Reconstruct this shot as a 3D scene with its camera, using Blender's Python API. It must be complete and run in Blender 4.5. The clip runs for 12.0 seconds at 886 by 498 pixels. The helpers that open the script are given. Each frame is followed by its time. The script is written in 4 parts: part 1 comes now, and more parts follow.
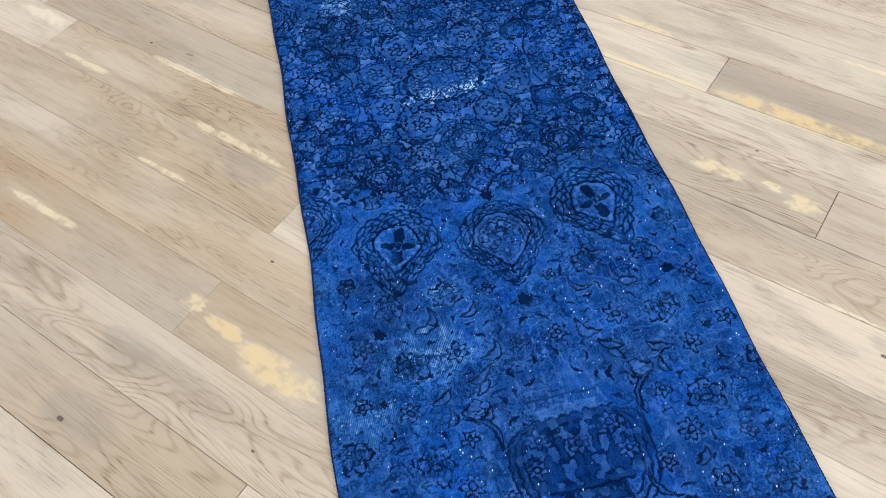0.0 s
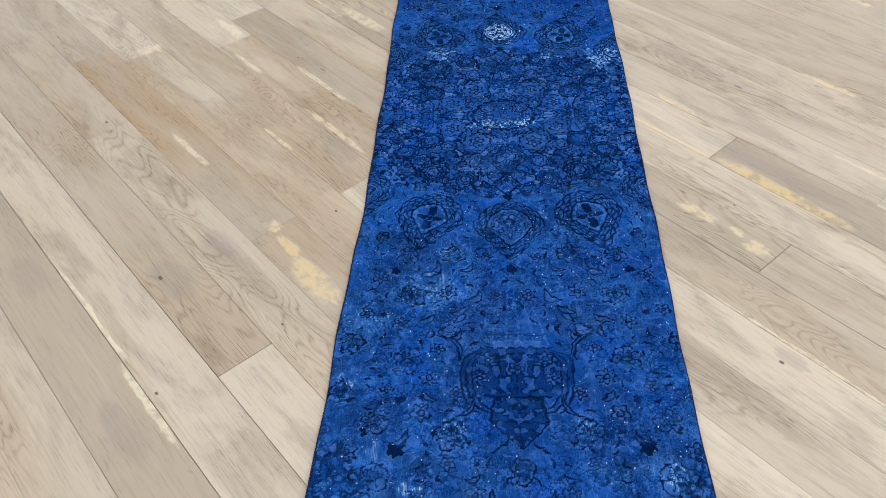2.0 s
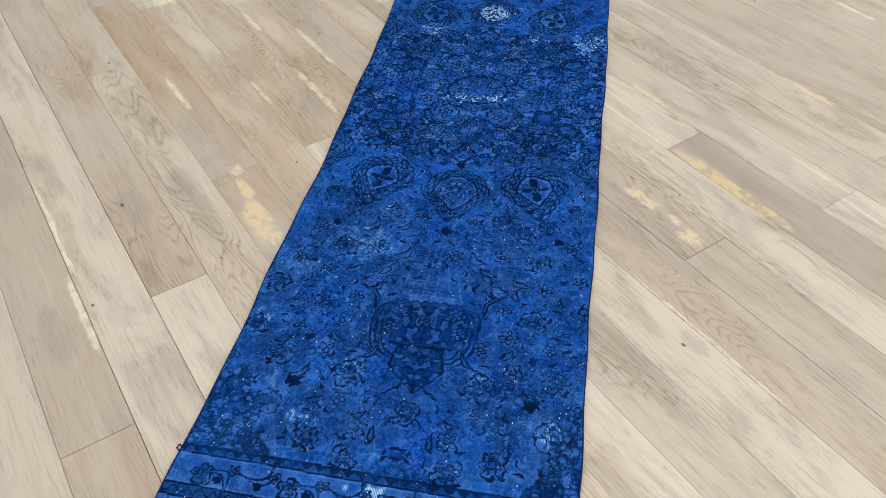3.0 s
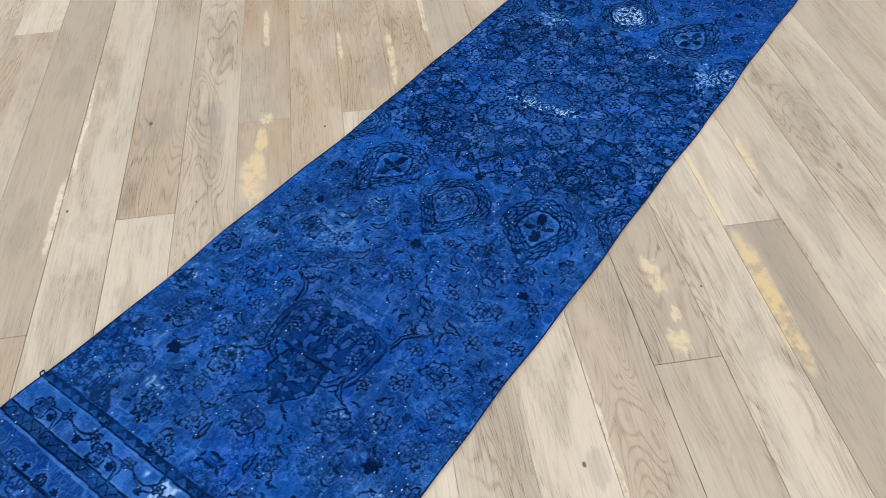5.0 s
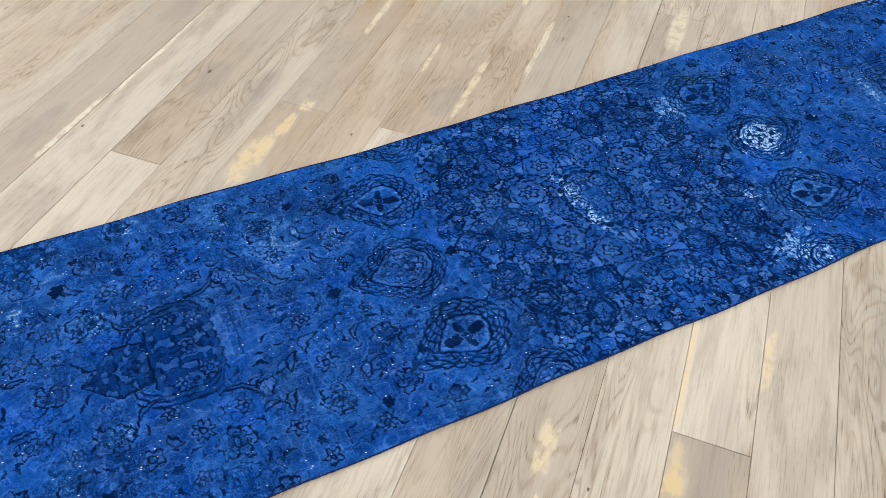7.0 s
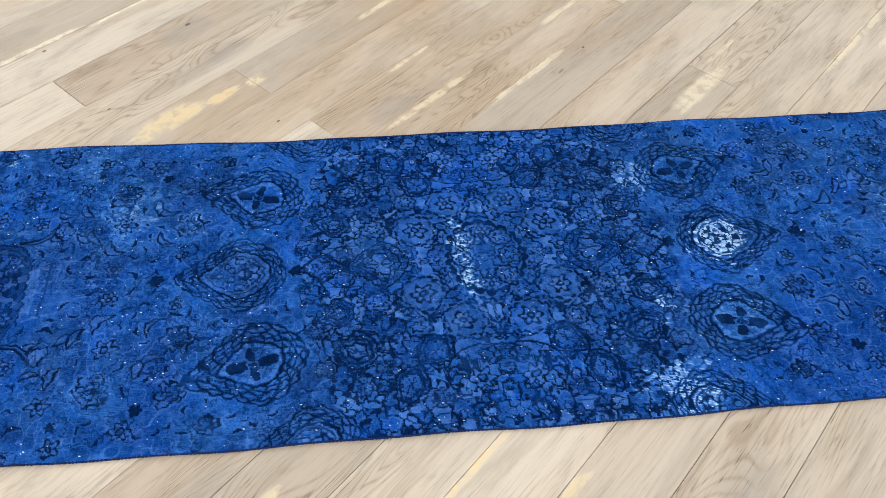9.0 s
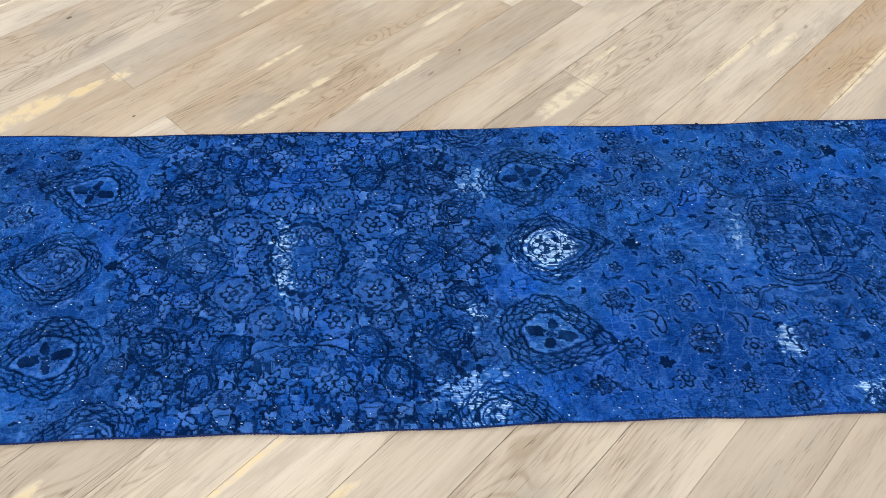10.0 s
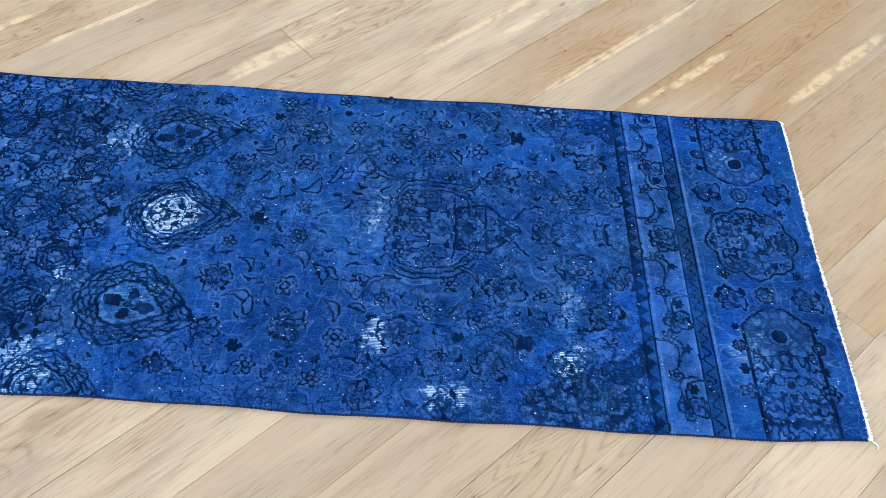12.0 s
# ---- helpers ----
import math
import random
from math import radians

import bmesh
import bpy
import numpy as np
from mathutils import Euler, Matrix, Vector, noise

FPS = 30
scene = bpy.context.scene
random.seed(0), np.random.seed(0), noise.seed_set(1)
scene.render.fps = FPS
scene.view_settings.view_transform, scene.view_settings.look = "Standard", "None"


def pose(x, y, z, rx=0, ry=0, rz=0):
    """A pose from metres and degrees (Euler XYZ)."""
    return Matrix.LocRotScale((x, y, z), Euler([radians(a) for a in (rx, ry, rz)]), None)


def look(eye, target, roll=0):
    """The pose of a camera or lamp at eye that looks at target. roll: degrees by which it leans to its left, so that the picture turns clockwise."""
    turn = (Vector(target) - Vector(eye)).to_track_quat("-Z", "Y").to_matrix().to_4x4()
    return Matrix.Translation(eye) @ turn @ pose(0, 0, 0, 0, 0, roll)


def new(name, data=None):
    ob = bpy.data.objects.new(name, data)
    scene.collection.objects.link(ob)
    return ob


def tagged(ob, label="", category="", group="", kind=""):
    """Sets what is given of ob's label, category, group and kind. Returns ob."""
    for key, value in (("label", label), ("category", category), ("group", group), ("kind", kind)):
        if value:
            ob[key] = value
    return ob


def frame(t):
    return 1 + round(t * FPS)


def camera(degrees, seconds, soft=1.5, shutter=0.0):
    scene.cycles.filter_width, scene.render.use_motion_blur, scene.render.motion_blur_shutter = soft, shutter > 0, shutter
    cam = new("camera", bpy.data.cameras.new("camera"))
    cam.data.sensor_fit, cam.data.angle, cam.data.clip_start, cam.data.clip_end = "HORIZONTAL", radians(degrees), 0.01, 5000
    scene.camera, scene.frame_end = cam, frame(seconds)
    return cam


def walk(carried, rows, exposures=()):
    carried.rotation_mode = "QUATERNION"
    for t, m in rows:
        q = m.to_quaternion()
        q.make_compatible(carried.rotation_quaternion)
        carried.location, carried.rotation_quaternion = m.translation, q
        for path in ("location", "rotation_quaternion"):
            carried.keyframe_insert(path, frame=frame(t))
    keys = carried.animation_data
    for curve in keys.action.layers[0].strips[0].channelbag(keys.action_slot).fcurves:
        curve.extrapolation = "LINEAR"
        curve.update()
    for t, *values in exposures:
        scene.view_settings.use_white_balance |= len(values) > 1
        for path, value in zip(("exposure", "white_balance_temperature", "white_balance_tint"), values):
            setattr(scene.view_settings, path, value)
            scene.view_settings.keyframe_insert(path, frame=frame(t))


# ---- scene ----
cam = camera(57.4, 12.0, soft=0.8)
PATH = [
    (0, (-0.3, -0.999, 1.381), (-0.101, 0.183, -0.22), -5.4),
    (0.5, (-0.196, -1.178, 1.439), (-0.099, 0.112, -0.086), -2.3),
    (1, (-0.169, -1.308, 1.458), (-0.178, 0.037, -0.022), -1.8),
    (1.5, (-0.163, -1.511, 1.477), (-0.226, -0.124, 0.038), -2.6),
    (2, (-0.085, -1.619, 1.515), (-0.173, -0.19, 0.118), -3.2),
    (2.5, (0.115, -1.713, 1.501), (-0.009, -0.268, 0.124), -1.1),
    (3, (0.26, -1.724, 1.489), (0.017, -0.312, 0.095), -1.3),
    (3.2, (0.299, -1.678, 1.479), (-0.008, -0.29, 0.073), -1.7),
    (4.8, (0.811, -1.303, 1.435), (0.053, -0.158, -0.018), -2.8),
    (5, (0.84, -1.219, 1.421), (0.043, -0.102, -0.034), -2.4),
    (5.5, (0.894, -1.006, 1.433), (-0.01, 0.023, -0.024), -1.7),
    (6, (0.986, -0.826, 1.415), (-0.03, 0.097, -0.04), -0.7),
    (6.5, (1.089, -0.646, 1.406), (-0.025, 0.142, -0.057), 0.6),
    (6.7, (1.091, -0.577, 1.389), (-0.059, 0.149, -0.078), 0.9),
    (8.3, (1.142, 0.038, 1.355), (-0.125, 0.326, -0.165), 2.0),
    (8.5, (1.148, 0.102, 1.357), (-0.124, 0.357, -0.166), 2.1),
    (9, (1.092, 0.281, 1.333), (-0.192, 0.472, -0.189), 2.1),
    (9.5, (1.054, 0.46, 1.328), (-0.235, 0.606, -0.194), 1.9),
    (10, (1.115, 0.731, 1.328), (-0.178, 0.843, -0.194), 1.4),
    (10.5, (1.113, 0.935, 1.317), (-0.174, 1.042, -0.21), 1.7),
    (11, (1.019, 1.139, 1.322), (-0.248, 1.254, -0.222), 1.7),
    (11.5, (1.006, 1.308, 1.315), (-0.241, 1.399, -0.246), 3.3),
    (12, (1.047, 1.581, 1.315), (-0.16, 1.628, -0.279), 4.6),
]
EXPOSURES = [(0.0, 0.06, 6500, 10), (1.0, -0.06, 6500, 10), (3.2, -0.11, 6500, 10), (5.5, -0.04, 6450, 10), (6.5, 0.01, 6450, 10), (8.5, 0.11, 6500, 10), (12.0, 0.15, 6750, 10)]
walk(cam, [(t, look(eye, target, roll)) for t, eye, target, roll in PATH], EXPOSURES)

# ---- light ----
# Daylight from added area lamps in four assumed windows, white walls and ceiling around.
world = bpy.data.worlds.new("sky")
scene.world = world
world.use_nodes = True
wn = world.node_tree.nodes
sky = wn.new("ShaderNodeTexSky")
sky.sky_type, sky.sun_disc = "NISHITA", False
sky.sun_elevation, sky.sun_rotation = radians(40), radians(60)
world.node_tree.links.new(sky.outputs[0], wn["Background"].inputs[0])
wn["Background"].inputs[1].default_value = 0.12

THETA = radians(132.0)          # the boards' direction
ROOM = Matrix.Rotation(THETA, 4, "Z")   # room frame: x along the boards
A0, A1, C0, C1, HIGH = -3.4, 4.4, -3.6, 3.2, 2.8
PITCH, SEAM = 0.149, 0.995


def area_lamp(name, place, target, wide, tall, watts, colour):
    lamp = bpy.data.lights.new(name, "AREA")
    lamp.shape, lamp.size, lamp.size_y = "RECTANGLE", wide, tall
    lamp.energy, lamp.color = watts, colour
    ob = new(name, lamp)
    ob.matrix_world = ROOM @ look(place, target)
    return ob


DAY = (0.945, 0.985, 1.0)
# added fill from four sides, watts balanced to even out the floor
area_lamp("fill_lamp", (0.2, C1 - 0.02, 1.55), (0.2, 0, 1.2), 4.2, 2.1, 92, DAY)
area_lamp("fill_lamp", (0.2, C0 + 0.02, 1.55), (0.2, 0, 1.2), 4.2, 2.1, 108, DAY)
area_lamp("fill_lamp", (A0 + 0.02, 0.2, 1.55), (0, 0.2, 1.2), 3.6, 2.1, 104, DAY)
area_lamp("fill_lamp", (A1 - 0.02, 0.2, 1.55), (0, 0.2, 1.2), 3.6, 2.1, 60, DAY)


# ---- node helpers ----
class Nodes:
    def __init__(self, name):
        self.mat = bpy.data.materials.new(name)
        self.mat.use_nodes = True
        self.tree = self.mat.node_tree
        self.bsdf = self.tree.nodes["Principled BSDF"]

    def add(self, kind, **props):
        n = self.tree.nodes.new(kind)
        for k, v in props.items():
            if k in n.inputs:
                n.inputs[k].default_value = v
        return n

    def link(self, a, b):
        self.tree.links.new(a, b)

    def put(self, value, socket):
        if hasattr(value, "is_linked"):
            self.link(value, socket)
        else:
            socket.default_value = value

    def math(self, op, a, b=0.0, c=0.0, clamp=False):
        n = self.tree.nodes.new("ShaderNodeMath")
        n.operation, n.use_clamp = op, clamp
        for v, s in zip((a, b, c), n.inputs):
            self.put(v, s)
        return n.outputs[0]

    def mix(self, f, a, b, blend="MIX"):
        n = self.tree.nodes.new("ShaderNodeMix")
        n.data_type, n.blend_type = "RGBA", blend
        self.put(f, n.inputs[0])
        for v, s in ((a, n.inputs[6]), (b, n.inputs[7])):
            self.put((*v, 1.0) if isinstance(v, tuple) and len(v) == 3 else v, s)
        return n.outputs[2]

    def noise(self, vec, scale, detail=3.0, rough=0.5, distort=0.0):
        n = self.tree.nodes.new("ShaderNodeTexNoise")
        for k, v in (("Scale", scale), ("Detail", detail), ("Roughness", rough), ("Distortion", distort)):
            n.inputs[k].default_value = v
        self.link(vec, n.inputs["Vector"])
        return n.outputs[0]

    def step(self, v, lo, hi, a=0.0, b=1.0):
        n = self.tree.nodes.new("ShaderNodeMapRange")
        n.interpolation_type = "SMOOTHSTEP"
        for x, s in zip((v, lo, hi, a, b), n.inputs):
            self.put(x, s)
        return n.outputs[0]

    def mapped(self, vec, scale=(1, 1, 1), rot=0.0, loc=(0, 0, 0)):
        n = self.tree.nodes.new("ShaderNodeMapping")
        n.inputs["Scale"].default_value, n.inputs["Location"].default_value = scale, loc
        n.inputs["Rotation"].default_value = (0, 0, rot)
        self.link(vec, n.inputs["Vector"])
        return n.outputs[0]

    def bump(self, height, strength, distance):
        n = self.tree.nodes.new("ShaderNodeBump")
        n.inputs["Strength"].default_value, n.inputs["Distance"].default_value = strength, distance
        self.link(height, n.inputs["Height"])
        self.link(n.outputs[0], self.bsdf.inputs["Normal"])

    def set(self, **props):
        for k, v in props.items():
            self.put(v, self.bsdf.inputs[k.replace("_", " ")])


# ---- materials ----
def plaster(name, colour):
    m = Nodes(name)
    co = m.add("ShaderNodeNewGeometry").outputs["Position"]
    v = m.noise(co, 1.3, 4)
    m.set(Base_Color=m.mix(v, colour, tuple(c * 0.93 for c in colour)), Roughness=0.85)
    m.bump(m.noise(co, 90, 2), 0.1, 0.002)
    return m.mat


def streak_group():
    """A soft long patch in board coordinates, ragged at its rim."""
    g = bpy.data.node_groups.new("sapwood_patch", "ShaderNodeTree")
    for n in ("Vector", "A", "B", "Long", "Wide"):
        g.interface.new_socket(n, in_out="INPUT", socket_type="NodeSocketVector" if n == "Vector" else "NodeSocketFloat")
    g.interface.new_socket("Mask", in_out="OUTPUT", socket_type="NodeSocketFloat")
    i, o = g.nodes.new("NodeGroupInput"), g.nodes.new("NodeGroupOutput")

    def calc(op, a, b):
        n = g.nodes.new("ShaderNodeMath")
        n.operation = op
        for v, s in zip((a, b), n.inputs):
            if hasattr(v, "is_linked"):
                g.links.new(v, s)
            else:
                s.default_value = v
        return n.outputs[0]
    sep = g.nodes.new("ShaderNodeSeparateXYZ")
    g.links.new(i.outputs["Vector"], sep.inputs[0])
    da = calc("DIVIDE", calc("SUBTRACT", sep.outputs[0], i.outputs["A"]), i.outputs["Long"])
    db = calc("DIVIDE", calc("SUBTRACT", sep.outputs[1], i.outputs["B"]), i.outputs["Wide"])
    r = calc("ADD", calc("POWER", calc("ABSOLUTE", da, 0), 4.0), calc("MULTIPLY", db, db))
    e = g.nodes.new("ShaderNodeMapRange")
    e.interpolation_type = "SMOOTHSTEP"
    g.links.new(r, e.inputs[0])
    for v, s in zip((0.25, 1.50, 1.0, 0.0), e.inputs[1:5]):
        s.default_value = v
    g.links.new(e.outputs[0], o.inputs[0])
    return g


# sapwood and filler patches: along, across, half length, half width, strength of the yellow
PALE_A = [
    (0.15, -1.003, 0.14, 0.010, 0.0), (0.50, -0.984, 0.22, 0.005, 0.0), (0.72, -0.080, 0.16, 0.010, 0.4), (0.95, -0.470, 0.12, 0.010, 0.3),
    (1.26, -0.070, 0.10, 0.008, 0.3), (0.21, -0.500, 0.10, 0.034, 0.8), (0.36, -0.480, 0.05, 0.016, 0.9), (0.465, -0.470, 0.03, 0.020, 0.6),
    (1.60, -0.280, 0.03, 0.040, 0.3), (1.53, 0.010, 0.09, 0.022, 0.0), (0.06, 0.803, 0.08, 0.012, 0.7),
    (-0.03, 0.650, 0.17, 0.008, 0.8), (-0.41, 0.668, 0.21, 0.023, 1.0), (-0.30, 0.430, 0.06, 0.018, 0.6),
]
PALE_B = [
    (-0.495, 0.424, 0.030, 0.024, 0.6), (-0.415, 0.443, 0.022, 0.012, 0.5), (-0.76, 0.206, 0.24, 0.005, 0.1), (-0.52, 0.924, 0.10, 0.006, 0.5),
    (-0.22, 1.245, 0.11, 0.010, 0.7), (0.04, 1.820, 0.10, 0.010, 0.4), (1.43, 0.372, 0.08, 0.008, 0.3),
    (1.23, 0.412, 0.12, 0.026, 0.2), (0.97, 0.046, 0.16, 0.008, 0.1), (1.95, 0.912, 0.30, 0.012, 0.4), (1.82, 0.694, 0.08, 0.012, 0.2), (2.04, 1.095, 0.12, 0.012, 0.3), (1.86, 1.085, 0.06, 0.008, 0.4),
    (2.33, 1.310, 0.22, 0.016, 0.5), (0.80, -0.238, 0.08, 0.006, 0.4), (1.72, 0.628, 0.20, 0.012, 0.3),
]
# knots: along, across, radius
KNOTS = [
    (0.160, -0.975, 0.007), (0.139, -0.645, 0.005), (-0.745, 0.146, 0.008), (1.277, -0.601, 0.008),
    (-0.352, 0.526, 0.005), (0.496, -0.797, 0.010), (2.215, 1.059, 0.006), (1.820, 0.837, 0.005),
    (1.169, 0.080, 0.006), (0.394, -0.302, 0.006),
]

# grey mineral stains: along, across, half length, half width
STAINS = [
    (0.47, -0.775, 0.09, 0.045), (0.62, -0.130, 0.08, 0.040), (0.50, -0.620, 0.07, 0.040), (1.95, 1.020, 0.25, 0.045),
    (0.12, -1.080, 0.10, 0.030), (-0.75, 0.170, 0.05, 0.020), (0.75, -1.060, 0.09, 0.040), (-0.45, 0.330, 0.18, 0.030),
    (-0.30, 0.735, 0.30, 0.030), (0.15, 1.050, 0.22, 0.040),
]


def oak():
    m = Nodes("bleached_oak")
    geo = m.add("ShaderNodeNewGeometry")
    info = m.add("ShaderNodeObjectInfo")
    room = m.mapped(geo.outputs["Position"], rot=-THETA)
    ab = m.mapped(room, scale=(1, -1, 1))
    # each board has its own stretch of grain
    shift = m.add("ShaderNodeVectorMath")
    m.link(room, shift.inputs[0])
    comb = m.add("ShaderNodeCombineXYZ")
    m.link(m.math("MULTIPLY", info.outputs["Random"], 37.0), comb.inputs[0])
    m.link(m.math("MULTIPLY", info.outputs["Random"], 91.0), comb.inputs[1])
    m.link(comb.outputs[0], shift.inputs[1])
    wood = shift.outputs[0]
    fine = m.noise(m.mapped(wood, scale=(7, 170, 1)), 1.0, 5, 0.7)
    streaks = m.noise(m.mapped(wood, scale=(1.2, 19, 1)), 1.0, 6, 0.68, 0.5)
    cloud = m.noise(m.mapped(wood, scale=(2.4, 9, 1)), 1.0, 6, 0.62, 0.9)
    broad = m.noise(m.mapped(wood, scale=(0.9, 3.2, 1)), 1.0, 2, 0.5, 0.8)
    # cathedral figure
    fig = m.noise(m.mapped(wood, scale=(1.3, 8.0, 1)), 1.0, 2, 0.5, 0.6)
    rings = m.math("ABSOLUTE", m.math("SINE", m.math("MULTIPLY", fig, 95.0)))
    rings = m.math("MULTIPLY", m.step(rings, 0.0, 0.75, 1.0, 0.0), m.step(broad, 0.50, 0.64))
    tint = m.add("ShaderNodeSeparateColor")
    m.link(info.outputs["Color"], tint.inputs[0])
    col = m.mix(tint.outputs[0], (0.552, 0.478, 0.396), (0.218, 0.168, 0.126))
    col = m.mix(m.math("MULTIPLY", m.step(cloud, 0.42, 0.68), 0.58), col, (0.300, 0.258, 0.212))
    col = m.mix(m.math("MULTIPLY", m.step(broad, 0.35, 0.7), m.math("MULTIPLY", tint.outputs[1], 1.0)), col, (0.34, 0.222, 0.120))
    col = m.mix(m.math("MULTIPLY", m.step(streaks, 0.51, 0.74), 0.36), col, (0.190, 0.140, 0.098))
    col = m.mix(m.math("MULTIPLY", m.step(streaks, 0.46, 0.26), 0.28), col, (0.545, 0.475, 0.375))
    col = m.mix(m.math("MULTIPLY", rings, m.math("MULTIPLY", cloud, 0.95)), col, (0.23, 0.170, 0.116))
    col = m.mix(m.math("MULTIPLY", m.step(fine, 0.50, 0.68), 0.32), col, (0.19, 0.14, 0.10))
    pores = m.noise(m.mapped(wood, scale=(16, 330, 1)), 1.0, 2, 0.5)
    pores = m.math("MULTIPLY", m.step(pores, 0.57, 0.66), m.math("MULTIPLY_ADD", rings, 0.7, m.math("MULTIPLY", m.step(cloud, 0.42, 0.60), 0.5)))
    col = m.mix(m.math("MULTIPLY", pores, 0.75), col, (0.13, 0.095, 0.068))
    # sapwood patches with ragged rims
    rag = m.add("ShaderNodeVectorMath")
    m.link(ab, rag.inputs[0])
    rc = m.add("ShaderNodeCombineXYZ")
    m.link(m.math("MULTIPLY", m.math("SUBTRACT", m.noise(m.mapped(ab, scale=(9, 45, 1)), 1.0, 4, 0.65), 0.5), 0.12), rc.inputs[0])
    m.link(m.math("MULTIPLY", m.math("SUBTRACT", m.noise(m.mapped(ab, scale=(14, 40, 1), loc=(5, 3, 0)), 1.0, 4, 0.65), 0.5), 0.024), rc.inputs[1])
    m.link(rc.outputs[0], rag.inputs[1])
    group = streak_group()
    pale = yellow = None
    for a, b, long, wide, gold in PALE_A + PALE_B:
        n = m.add("ShaderNodeGroup")
        n.node_tree = group
        m.link(rag.outputs[0], n.inputs["Vector"])
        for k, v in (("A", a), ("B", b), ("Long", long), ("Wide", wide)):
            n.inputs[k].default_value = v
        y = m.math("MULTIPLY", n.outputs[0], gold)
        pale = n.outputs[0] if pale is None else m.math("MAXIMUM", pale, n.outputs[0])
        yellow = y if yellow is None else m.math("MAXIMUM", yellow, y)
    broken = m.step(m.noise(m.mapped(ab, scale=(24, 26, 1)), 1.0, 4, 0.65), 0.38, 0.56)
    pale = m.math("MULTIPLY", pale, m.math("MULTIPLY_ADD", broken, 0.72, 0.28))
    sap = m.mix(yellow, (0.64, 0.57, 0.45), (0.60, 0.44, 0.215))
    col = m.mix(m.math("MULTIPLY", pale, 0.66), col, sap)
    stain = None
    for a, b, long, wide in STAINS:
        n = m.add("ShaderNodeGroup")
        n.node_tree = group
        m.link(rag.outputs[0], n.inputs["Vector"])
        for k, v in (("A", a), ("B", b), ("Long", long), ("Wide", wide)):
            n.inputs[k].default_value = v
        stain = n.outputs[0] if stain is None else m.math("MAXIMUM", stain, n.outputs[0])
    col = m.mix(m.math("MULTIPLY", stain, m.math("MULTIPLY", streaks, 0.60)), col, (0.215, 0.198, 0.182))
    knot = None
    for a, b, r in KNOTS:
        n = m.add("ShaderNodeGroup")
        n.node_tree = group
        m.link(ab, n.inputs["Vector"])
        for k, v in (("A", a), ("B", b), ("Long", r * 0.8), ("Wide", r * 0.5)):
            n.inputs[k].default_value = v
        knot = n.outputs[0] if knot is None else m.math("MAXIMUM", knot, n.outputs[0])
    specks = m.step(m.noise(m.mapped(wood, scale=(9, 22, 1)), 1.0, 1), 0.77, 0.81)
    knot = m.math("MAXIMUM", knot, m.math("MULTIPLY", specks, 0.55))
    col = m.mix(m.math("MULTIPLY", knot, 0.85), col, (0.075, 0.055, 0.045))
    m.set(Base_Color=col, Roughness=m.math("MULTIPLY_ADD", cloud, 0.20, 0.50), Specular_IOR_Level=0.10)
    m.bump(m.math("ADD", fine, m.math("MULTIPLY", streaks, 0.6)), 0.18, 0.0012)
    return m.mat


